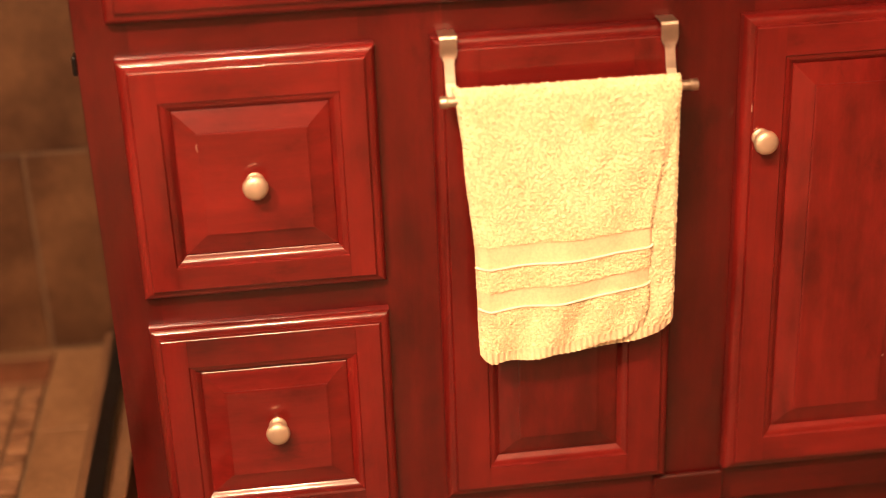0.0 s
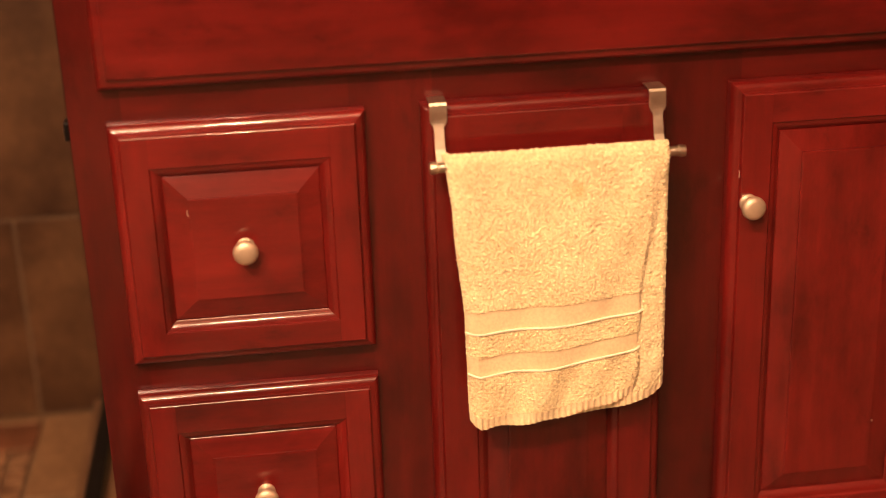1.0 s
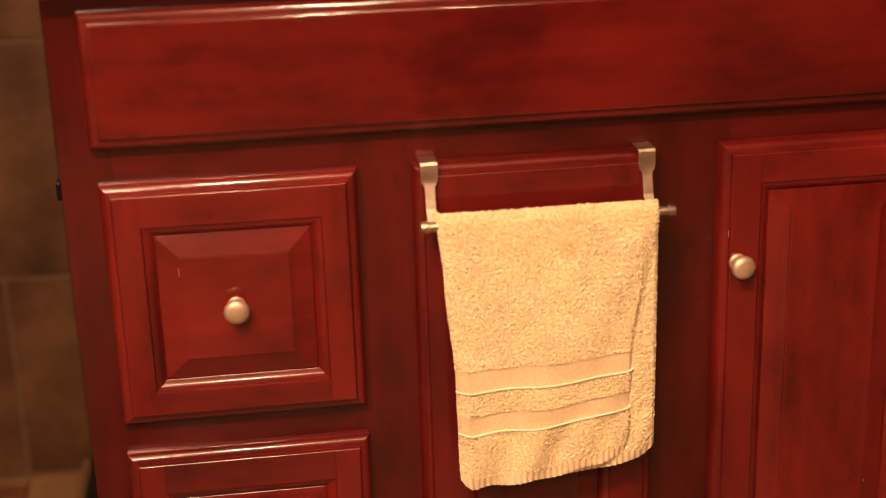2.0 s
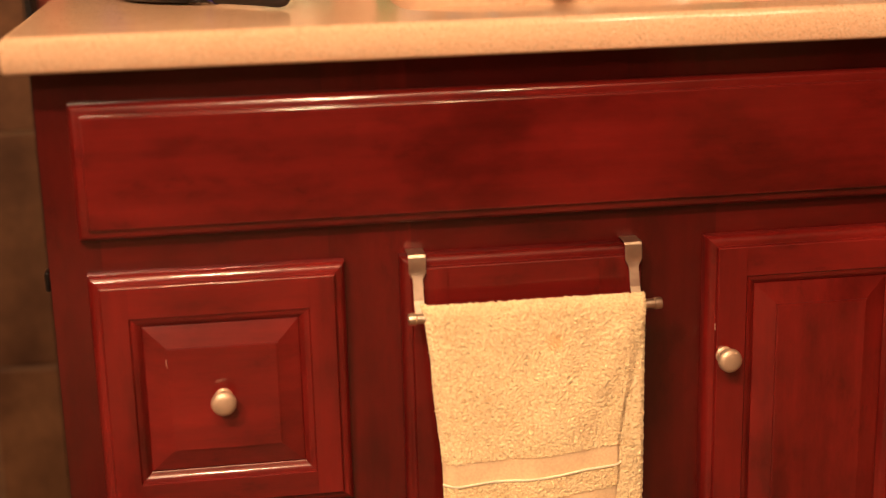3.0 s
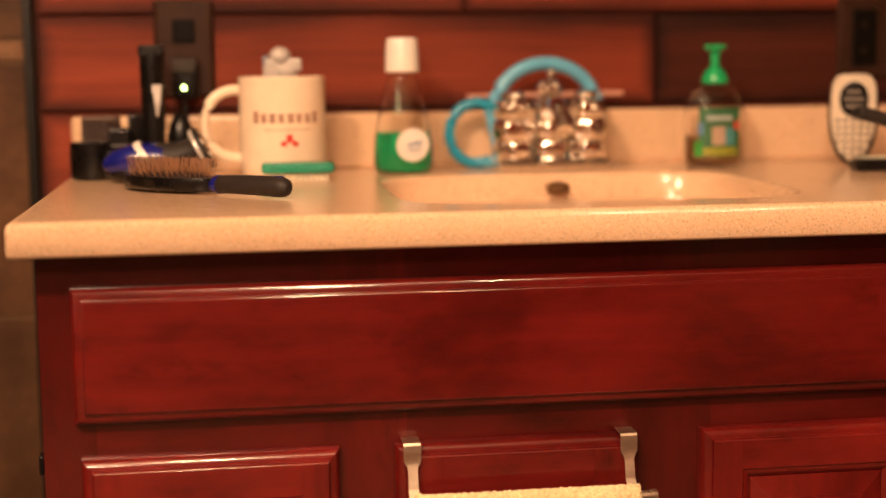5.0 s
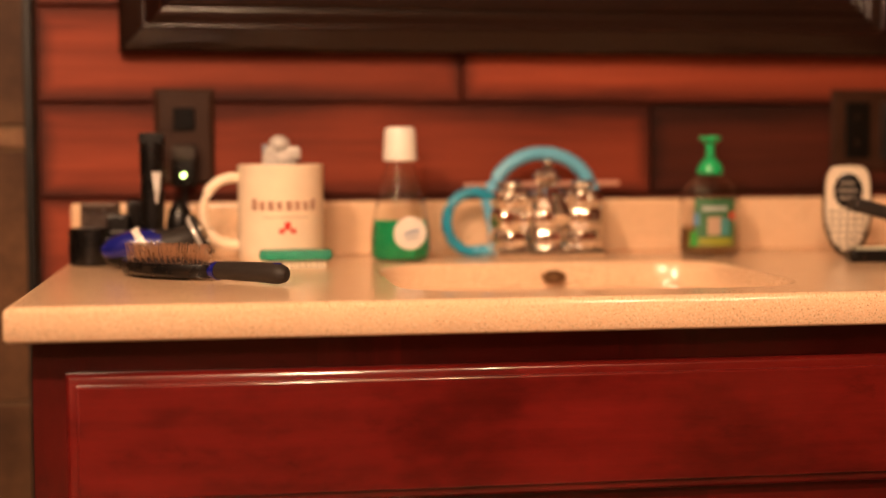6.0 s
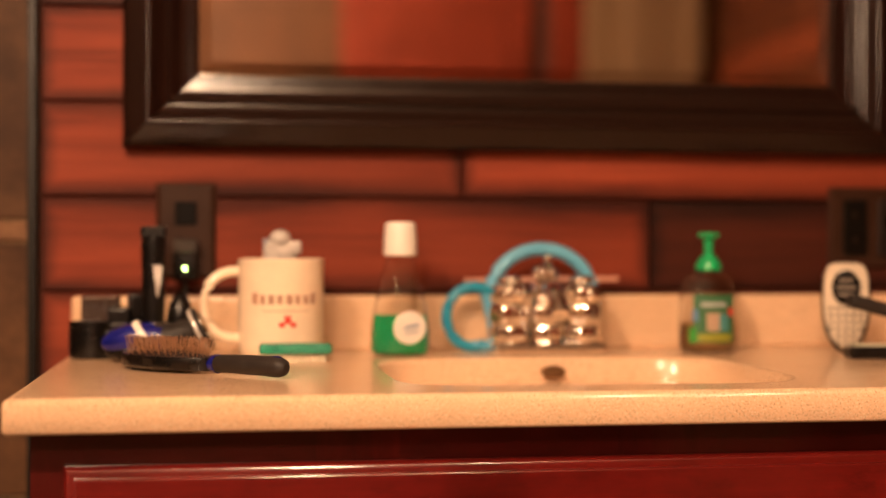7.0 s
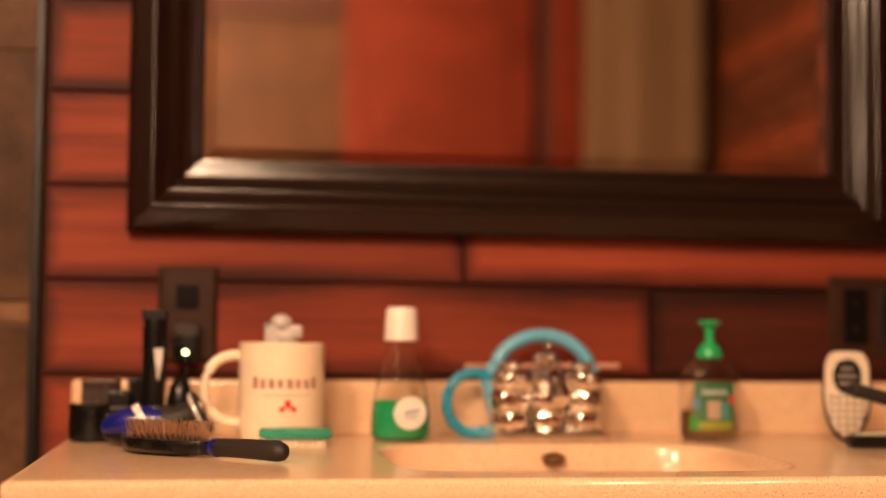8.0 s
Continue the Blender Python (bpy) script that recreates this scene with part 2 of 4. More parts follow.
def tube(points, radius, n=12, closed=False, flat=1.0):
    """A round tube along points; radius may be a list."""
    pts = [Vector(p) for p in points]
    rad = radius if isinstance(radius, list) else [radius] * len(pts)
    verts, faces = [], []
    up = Vector((0, 0, 1))
    side_old = None
    for i, p in enumerate(pts):
        a = pts[i - 1] if (i or closed) else p
        b = pts[(i + 1) % len(pts)] if (i + 1 < len(pts) or closed) else p
        d = (b - a).normalized()
        ref = up if abs(d.z) < 0.9 else Vector((0, 1, 0))
        side = d.cross(ref).normalized()
        if side_old is not None and side.dot(side_old) < 0:
            side = -side
        side_old = side
        nrm = side.cross(d).normalized()
        for k in range(n):
            ang = 2 * math.pi * k / n
            verts.append(p + rad[i] * (math.cos(ang) * side + flat * math.sin(ang) * nrm))
    m = len(pts)
    for i in range(m if closed else m - 1):
        for k in range(n):
            l = (k + 1) % n
            faces.append((i * n + k, i * n + l, ((i + 1) % m) * n + l, ((i + 1) % m) * n + k))
    if not closed:
        faces += [tuple(range(n))[::-1], tuple((m - 1) * n + k for k in range(n))]
    return verts, faces


def rings(x0, x1, z0, z1, steps, close=True):
    """Mitred rectangular rings in the xz plane: steps are (inset, y) from the outside in."""
    verts, faces = [], []
    for ins, y in steps:
        verts += [(x0 + ins, y, z0 + ins), (x1 - ins, y, z0 + ins), (x1 - ins, y, z1 - ins), (x0 + ins, y, z1 - ins)]
    for k in range(len(steps) - 1):
        for i in range(4):
            j = (i + 1) % 4
            faces.append((4 * k + i, 4 * k + j, 4 * k + 4 + j, 4 * k + 4 + i))
    if close:
        k = 4 * (len(steps) - 1)
        faces.append((k, k + 1, k + 2, k + 3))
    return verts, faces


# ---- the room ----
def wall(name, x0, x1, y0, y1, z0, z1, material, label):
    return tagged(part(name, block(x0, x1, y0, y1, z0, z1), material), label, "wall", "", "structure")


WALL_Y = 0.539
SOUTH = -2.90
LEFT_END = -0.3665
EAST = 1.70
wall("wall_north", -1.5, EAST, WALL_Y + 0.012, WALL_Y + 0.12, -0.1, 2.42, JOINT, "dark backing wall behind wood planks and shower tile")
wall("wall_west", -1.6, -1.5, SOUTH - 0.1, WALL_Y + 0.12, -0.1, 2.42, TILE, "brown stone bathroom wall")
wall("wall_east", EAST, EAST + 0.1, SOUTH - 0.1, WALL_Y + 0.12, -0.1, 2.42, JOINT, "dark backing wall behind wood planks")
wall("wall_south", -1.5, EAST, SOUTH - 0.1, SOUTH, -0.1, 2.42, SOUTH_STONE, "brown stone wall opposite the mirror")
tagged(part("ceiling", block(-1.6, EAST + 0.1, SOUTH - 0.1, WALL_Y + 0.12, 2.42, 2.5), CEIL), "cream painted bathroom ceiling", "ceiling", "", "structure")
floor = tagged(part("floor", block(-1.5, EAST, SOUTH, WALL_Y + 0.012, -0.1, -0.002), FLOOR_TILE), "tan stone bathroom floor", "floor", "", "structure")

# ---- the vanity ----
FACE = 0.02          # face frame's front; doors and drawers stand proud to y = 0
RIGHT = 0.822
vanity = thing("vanity_cabinet", (0.257, 0.28, 0), "glossy cherry-red wooden vanity cabinet with raised-panel doors", "cabinet")
part("carcass", block(-0.306, RIGHT - 0.002, FACE + 0.02, 0.51, 0.09, 0.797), CHERRY_V, vanity)
part("side_panel", block(-0.308, -0.3062, FACE + 0.019, 0.515, 0.0, 0.797), CHERRY_V, vanity)
part("toe_kick", block(-0.29, RIGHT - 0.02, 0.075, 0.09, 0.0, 0.089), CHERRY_H, vanity)
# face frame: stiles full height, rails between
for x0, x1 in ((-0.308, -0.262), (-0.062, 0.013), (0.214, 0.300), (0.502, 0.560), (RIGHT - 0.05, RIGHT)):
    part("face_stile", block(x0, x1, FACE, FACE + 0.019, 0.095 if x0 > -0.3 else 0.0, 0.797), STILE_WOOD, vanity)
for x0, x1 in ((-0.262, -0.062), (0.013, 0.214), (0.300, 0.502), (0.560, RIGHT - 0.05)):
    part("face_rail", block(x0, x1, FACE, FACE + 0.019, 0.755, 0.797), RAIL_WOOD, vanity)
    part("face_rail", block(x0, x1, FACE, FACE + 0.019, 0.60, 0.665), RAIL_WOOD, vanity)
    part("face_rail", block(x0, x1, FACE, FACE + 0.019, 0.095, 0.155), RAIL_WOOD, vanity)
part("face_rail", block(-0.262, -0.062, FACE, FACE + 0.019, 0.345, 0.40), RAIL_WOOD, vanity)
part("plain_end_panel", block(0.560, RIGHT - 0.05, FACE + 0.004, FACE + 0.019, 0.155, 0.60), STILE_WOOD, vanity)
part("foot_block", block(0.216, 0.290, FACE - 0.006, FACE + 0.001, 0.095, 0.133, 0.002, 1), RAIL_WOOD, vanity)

EDGE = [(0.0, 0.0195), (0.0, 0.0120)] + [(0.0076 * (1 - math.cos(radians(a))), 0.0120 - 0.0076 * math.sin(radians(a))) for a in (15, 30, 45, 60, 75, 90)] + [(0.0092, 0.0040), (0.0095, 0.0016), (0.0103, 0.0004), (0.0112, 0.0)]
STICK = [(0.0, 0.0), (0.0012, 0.0018), (0.0042, 0.0025), (0.0066, 0.0042), (0.0082, 0.0064), (0.0098, 0.0076)]
RAISED = [(-0.004, 0.0092), (0.0, 0.0084), (0.0012, 0.0074), (0.0205, 0.0018), (0.0207, 0.0002), (0.0225, -0.0002)]
KNOB = lathe([(0.0092, 0.0), (0.0096, 0.0012), (0.0094, 0.0026), (0.0072, 0.0042), (0.0062, 0.0070), (0.0066, 0.0098), (0.0096, 0.0122), (0.0120, 0.0146), (0.0128, 0.0172),
              (0.0124, 0.0196), (0.0108, 0.0214), (0.0072, 0.0226), (0.0025, 0.0230)], 28)


def knob(x, z, parent, y=0.0):
    m = Matrix.Translation((x, y, z)) @ Matrix.Rotation(radians(90), 4, "X")
    return part("knob", moved(KNOB, m @ Matrix.Diagonal((0.90, 0.90, 1.0, 1))), SATIN, parent, "brushed nickel mushroom knob", smooth=True)


def strip(a0, a1, b0, b1, steps, axis, sign, ends):
    """Profile along one side. Along the side it runs a0..a1, across from b0 inwards; ends: how far each end draws in per inset."""
    verts, faces = [], []
    for ins, y in steps:
        for a in (a0 + ends * ins, a1 - ends * ins):
            b = b0 + sign * ins
            verts.append((a, y, b) if axis == "x" else (b, y, a))
    for k in range(len(steps) - 1):
        faces.append((2 * k, 2 * k + 1, 2 * k + 3, 2 * k + 2))
    return verts, faces


def joined(*datas):
    verts, faces = [], []
    for v, f in datas:
        o = len(verts)
        verts += list(v)
        faces += [tuple(i + o for i in q) for q in f]
    return verts, faces


def panel_front(name, x0, x1, z0, z1, sw, rw, parent, rt=None):
    """A five-piece raised-panel front: two stiles, two rails, a raised panel."""
    front = part(name, rings(x0 + 0.003, x1 - 0.003, z0 + 0.003, z1 - 0.003, [(0, 0.0196), (0, 0.0150), (0.002, 0.0148)]), CHERRY_V, parent)
    e = EDGE[-1][0]
    rt = rt or rw
    for s, xa in ((1, x0), (-1, x1)):
        lo, hi = sorted((xa + s * e, xa + s * (sw - 0.0002)))
        quad = ([(lo, 0, z0 + e), (hi, 0, z0 + e), (hi, 0, z1 - e), (lo, 0, z1 - e)], [(0, 1, 2, 3)])
        inner = strip(z0 + rw, z1 - rt, xa + s * sw, 0, STICK, "z", s, 1.0)
        part("stile", joined(strip(z0, z1, xa, 0, EDGE, "z", s, 1.0), quad, inner), CHERRY_V, front, smooth=True)
    for s, za, rw_ in ((1, z0, rw), (-1, z1, rt)):
        lo, hi = sorted((za + s * e, za + s * rw_))
        quad = ([(x0 + sw + 0.0002, 0, lo), (x1 - sw - 0.0002, 0, lo), (x1 - sw - 0.0002, 0, hi), (x0 + sw + 0.0002, 0, hi)], [(0, 1, 2, 3)])
        inner = strip(x0 + sw, x1 - sw, za + s * rw_, 0, STICK, "x", s, 1.0)
        part("rail", joined(strip(x0, x1, za, 0, EDGE, "x", s, 1.0), quad, inner), CHERRY_H, front, smooth=True)
    g = STICK[-1][0]
    part("raised_panel", rings(x0 + sw + g, x1 - sw - g, z0 + rw + g, z1 - rt - g, RAISED), CHERRY_V if z1 - z0 > 0.3 else CHERRY_H, front)
    return front


upper_drawer = panel_front("drawer", -0.2755, -0.0490, 0.3855, 0.6160, 0.0335, 0.0325, vanity, 0.0395)
lower_drawer = panel_front("drawer", -0.2755, -0.0490, 0.1290, 0.3550, 0.0335, 0.0325, vanity, 0.0395)
narrow_door = panel_front("cabinet_door", 0.0005, 0.2265, 0.1390, 0.6170, 0.043, 0.034, vanity, 0.062)
wide_door = panel_front("cabinet_door", 0.2870, 0.5130, 0.1390, 0.6180, 0.038, 0.038, vanity)
knob(-0.1635, 0.4980, upper_drawer, 0.0012)
knob(-0.1635, 0.2450, lower_drawer, 0.0012)
knob(0.2085, 0.5070, narrow_door)
knob(0.3045, 0.5040, wide_door)
# small scratches and specks of paint
SPECK = plain("pale_scratch", (0.55, 0.40, 0.30), 0.6)
part("scratch", tube([(-0.2085 + 0.004 * math.cos(radians(a)), 0.0006, 0.5335 + 0.006 * math.sin(radians(a))) for a in range(150, 262, 14)], 0.00035, 5), SPECK, upper_drawer)
part("scratch", tube([(0.2952, -0.0001, 0.5290), (0.2950, -0.0001, 0.5355)], 0.0004, 5), SPECK, wide_door)
for x, z in ((0.4300, 0.3900), (0.3975, 0.1640), (0.4450, 0.2600)):
    part("paint_speck", ellipsoid(x, 0.0005, z, 0.0007, 0.0004, 0.0012, 8, 5), SPECK, wide_door)
false_front = part("false_drawer_front", rings(-0.2795, 0.794, 0.6475, 0.7675, [(i * 1.05, y) for i, y in EDGE] + [(0.0124, 0.0)]), CHERRY_H, vanity, "long flat cherry-red false drawer front with moulded edge", True)

part("side_bumper", block(-0.3132, -0.3081, 0.0215, 0.0385, 0.6000, 0.6180, 0.0022, 3), BLACKPL, vanity, "small black rubber bumper", True)

# ---- worktop with basin ----
CT = 0.830
worktop = thing("worktop", (0.257, 0.25, 0.798), "speckled beige solid-surface vanity top with integral basin", "countertop")
CX0, CX1, CY0, CY1 = -0.325, 0.839, -0.027, 0.5385


def worktop_mesh():
    """The slab: rounded front edge and left end, and an oblong bowl let into it."""
    bm = bmesh.new()
    bx, by, hw, hd = 0.217, 0.203, 0.197, 0.168
    n = 96
    def bowl(k, z, grow):
        out = []
        for i in range(n):
            a = 2 * math.pi * i / n
            c, s = math.cos(a), math.sin(a)
            p = 2.0 / 5.0
            out.append(bm.verts.new((bx + (hw * k + grow) * math.copysign(abs(c) ** p, c), by + (hd * k + grow) * math.copysign(abs(s) ** p, s), z)))
        return out
    loops = [bowl(1.0, CT, 0.004), bowl(1.0, CT - 0.0012, 0.0008), bowl(1.0, CT - 0.005, -0.002), bowl(0.985, CT - 0.04, 0), bowl(0.95, CT - 0.085, 0), bowl(0.82, CT - 0.118, 0), bowl(0.45, CT - 0.125, 0), bowl(0.1, CT - 0.128, 0)]
    for a, b in zip(loops, loops[1:]):
        for i in range(n):
            j = (i + 1) % n
            f = bm.faces.new((a[i], a[j], b[j], b[i]))
            f.smooth = True
    bm.faces.new(loops[-1])
    # top face between the bowl and the outline
    r = 0.006
    x0, x1, y0, y1 = CX0 + r, CX1, CY0 + r, CY1
    outer = []
    for i in range(n):
        a = 2 * math.pi * i / n
        c, s = math.cos(a), math.sin(a)
        tx = ((x1 - bx) if c > 0 else (x0 - bx)) / c if abs(c) > 1e-6 else 1e9
        ty = ((y1 - by) if s > 0 else (y0 - by)) / s if abs(s) > 1e-6 else 1e9
        t = min(tx, ty)
        outer.append(bm.verts.new((bx + t * c, by + t * s, CT)))
    for i in range(n):
        j = (i + 1) % n
        bm.faces.new((outer[i], outer[j], loops[0][j], loops[0][i]))
    # corner fills
    def close_corner(cx, cy):
        best = sorted(range(n), key=lambda i: (outer[i].co.x - cx) ** 2 + (outer[i].co.y - cy) ** 2)[:2]
        i, j = sorted(best)
        if (i, j) == (0, n - 1):
            i, j = j, i
        v = bm.verts.new((cx, cy, CT))
        bm.faces.new((outer[i], v, outer[j]))
    for cx in (x0, x1):
        for cy in (y0, y1):
            close_corner(cx, cy)
    # rounded front edge and left end, mitred at the corner
    prof = [(0.0, 0.0), (r * 0.38, -r * 0.076), (r * 0.71, -r * 0.29), (r * 0.92, -r * 0.62), (r, -r), (r, -0.028), (r - 0.002, -0.0305), (r - 0.02, -0.031)]
    prev = None
    for d, z in prof:
        row = [bm.verts.new((x1, y0 - d, CT + z)), bm.verts.new((x0 - d, y0 - d, CT + z)), bm.verts.new((x0 - d, y1, CT + z))]
        if prev:
            for k in (0, 1):
                f = bm.faces.new((prev[k], prev[k + 1], row[k + 1], row[k]))
                f.smooth = True
        prev = row
    return bm


part("slab", worktop_mesh(), SPECKLE, worktop)
part("slab_underside", block(CX0 + 0.02, CX1 - 0.001, CY0 + 0.018, CY1 - 0.004, 0.7985, 0.8015), SPECKLE, worktop)
part("backsplash", block(CX0, CX1, 0.519, 0.5385, CT - 0.001, 0.897, 0.005, 3), SPECKLE, worktop)
part("overflow_ring", moved(lathe([(0.016, 0), (0.0165, 0.002), (0.0125, 0.0032), (0.010, 0.001), (0.0098, -0.002)], 24), Matrix.Translation((0.230, 0.3610, 0.8140)) @ Matrix.Rotation(radians(80), 4, "X") @ Matrix.Diagonal((0.9, 0.42, 0.8, 1))),
     plain("aged_brass", (0.16, 0.08, 0.03), 0.45, 0.6), worktop, "tarnished brass overflow ring", True)

# ---- mirror ----
mirror = thing("wall_mirror", (0.232, 0.535, 1.08), "wall mirror in a wide moulded black-brown wood frame", "mirror")
MX0, MX1, MZ0, MZ1 = -0.2645, 0.7255, 1.077, 1.86
MPROF = [(0.0, 0.0), (0.0, 0.021), (0.002, 0.0245), (0.006, 0.0265), (0.018, 0.0305), (0.026, 0.0345), (0.030, 0.0355), (0.033, 0.0345), (0.037, 0.0300), (0.043, 0.0245), (0.049, 0.0215), (0.0525, 0.0210),
         (0.0540, 0.0235), (0.0565, 0.0250), (0.0590, 0.0240), (0.0640, 0.0190), (0.0670, 0.0165), (0.0690, 0.0160), (0.0860, 0.0150), (0.0885, 0.0140), (0.0905, 0.0095)]
wall_front = WALL_Y - 0.001


def frame_side(a, b, inward):
    """One mitred length of moulding from corner a to corner b (xz), running inward."""
    a, b, inn = Vector(a), Vector(b), Vector(inward)
    d = (b - a).normalized()
    verts, faces = [], []
    for ins, h in MPROF:
        for p, s in ((a, 1), (b, -1)):
            q = p + inn * ins + d * ins * s
            verts.append((q.x, wall_front - h, q.y))
    for k in range(len(MPROF) - 1):
        faces.append((2 * k, 2 * k + 1, 2 * k + 3, 2 * k + 2))
    return verts, faces


for a, b, inw in (((MX0, MZ0), (MX1, MZ0), (0, 1)), ((MX1, MZ0), (MX1, MZ1), (-1, 0)), ((MX1, MZ1), (MX0, MZ1), (0, -1)), ((MX0, MZ1), (MX0, MZ0), (1, 0))):
    part("frame_rail" if inw[0] == 0 else "frame_stile", frame_side(a, b, inw), BLACKWOOD, mirror, smooth=True)
gx0, gx1, gz0, gz1 = MX0 + 0.0895, MX1 - 0.0895, MZ0 + 0.0895, MZ1 - 0.0895
part("mirror_glass", rings(gx0, gx1, gz0, gz1, [(0, wall_front - 0.0095), (0.016, wall_front - 0.0120)]), MIRROR, mirror, "bevelled mirror glass")
# rope beading along the frame's inner edge
def bead_row(a, b, step=0.0062):
    a, b = Vector(a), Vector(b)
    n = int((b - a).length / step)
    base = lathe([(0.0006, -0.0020), (0.0019, -0.0012), (0.0023, 0.0), (0.0019, 0.0012), (0.0006, 0.0020)], 6)
    return joined(*[moved(base, Matrix.Translation(a.lerp(b, (i + 0.5) / n))) for i in range(n)])
by_ = wall_front - 0.0162
for a, b in (((MX0 + 0.080, by_, MZ0 + 0.080), (MX1 - 0.080, by_, MZ0 + 0.080)), ((MX0 + 0.080, by_, MZ0 + 0.080), (MX0 + 0.080, by_, MZ1 - 0.080)), ((MX1 - 0.080, by_, MZ0 + 0.080), (MX1 - 0.080, by_, MZ1 - 0.080))):
    part("beading", bead_row(a, b), BLACKWOOD, mirror, smooth=True)

# ---- towel bar and towel ----
BAR_Z, BAR_Y = 0.5677, -0.026
towel_bar = thing("over_door_towel_bar", (0.113, -0.02, 0.575), "brushed nickel towel bar hooked over the cabinet door", "towel bar")


def hook(xc):
    """A bent strap: over the door's top, down its face, out to the bar."""
    prof = [(0.0195, 0.600), (0.0215, 0.6195), (0.0185, 0.6208), (0.002, 0.6208), (-0.0026, 0.6202), (-0.0040, 0.6180), (-0.0046, 0.6050), (-0.0049, 0.6020), (-0.0054, 0.5995),
            (-0.0060, 0.5970), (-0.0110, 0.5800), (-0.0200, 0.5690)]
    wide = [0.0078] * 7 + [0.0066, 0.0050, 0.0045, 0.0045, 0.0045]
    verts, faces = [], []
    for (y, z), w in zip(prof, wide):
        verts += [(xc - w, y, z), (xc + w, y, z), (xc + w, y + 0.0006, z - 0.0012), (xc - w, y + 0.0006, z - 0.0012)]
    for k in range(len(prof) - 1):
        for i in range(4):
            j = (i + 1) % 4
            faces.append((4 * k + i, 4 * k + j, 4 * k + 4 + j, 4 * k + 4 + i))
    faces += [(3, 2, 1, 0), tuple(4 * (len(prof) - 1) + i for i in range(4))]
    return verts, faces


for xc in (0.0150, 0.2145):
    part("hook", hook(xc), NICKEL, towel_bar)
part("bar", tube([(0.0085, BAR_Y, BAR_Z), (0.2300, BAR_Y, BAR_Z)], 0.0044, 16), NICKEL, towel_bar, smooth=True)
ENDCAP = [(0.0030, 0), (0.0052, 0.0006), (0.0055, 0.004), (0.0055, 0.0065), (0.0046, 0.0075), (0.0046, 0.011)]
part("end_cap", moved(lathe(ENDCAP, 18), Matrix.Translation((0.0028, BAR_Y, BAR_Z)) @ Matrix.Rotation(radians(90), 4, "Y")), NICKEL, towel_bar, smooth=True)
part("end_cap", moved(lathe(ENDCAP, 18), Matrix.Translation((0.2354, BAR_Y, BAR_Z)) @ Matrix.Rotation(radians(-90), 4, "Y")), NICKEL, towel_bar, smooth=True)


def terry(name, colour, dark, relief):
    m, nt, b = node_material(name)
    loops = noise_node(nt, 380.0, 3.0, by_object=False)
    soft = noise_node(nt, 26.0, 3.0, by_object=False)
    c = ramp(nt, loops.outputs["Fac"], [(0.36, dark), (0.6, colour)])
    s = ramp(nt, soft.outputs["Fac"], [(0.3, (0.88, 0.86, 0.82)), (0.7, (1.05, 1.05, 1.05))])
    col = blend(nt, c.outputs[0], s.outputs[0], 1.0, "MULTIPLY")
    tc = nt.nodes.new("ShaderNodeTexCoord")
    far = nt.nodes.new("ShaderNodeVectorMath")
    far.operation = "DISTANCE"
    far.inputs[1].default_value = (0.134, -0.040, 0.542)
    nt.links.new(tc.outputs["Object"], far.inputs[0])
    spot = ramp(nt, far.outputs["Value"], [(0.003, (0.92, 0.74, 0.60)), (0.012, (1, 1, 1))])
    nt.links.new(blend(nt, col, spot.outputs[0], 1.0, "MULTIPLY"), b.inputs["Base Color"])
    b.inputs["Roughness"].default_value = 0.95
    b.inputs["Sheen Weight"].default_value = 0.3
    bump(nt, b, loops.outputs["Fac"], relief, 0.002)
    return m


TERRY = terry("yellow_terry_cloth", (0.95, 0.82, 0.52), (0.79, 0.62, 0.34), 0.5)
BAND = terry("yellow_woven_band", (0.88, 0.70, 0.44), (0.80, 0.61, 0.37), 0.2)
THREAD = plain("pale_yellow_thread", (0.95, 0.88, 0.68), 0.7)
towel = thing("hand_towel", (0.113, -0.05, 0.33), "folded pale-yellow terry hand towel hung over the bar", "towel")


def lerp_table(t, rows):
    for (a, va), (b, vb) in zip(rows, rows[1:]):
        if t <= b:
            k = (t - a) / (b - a)
            k = k * k * (3 - 2 * k)
            return va + (vb - va) * k
    return rows[-1][1]


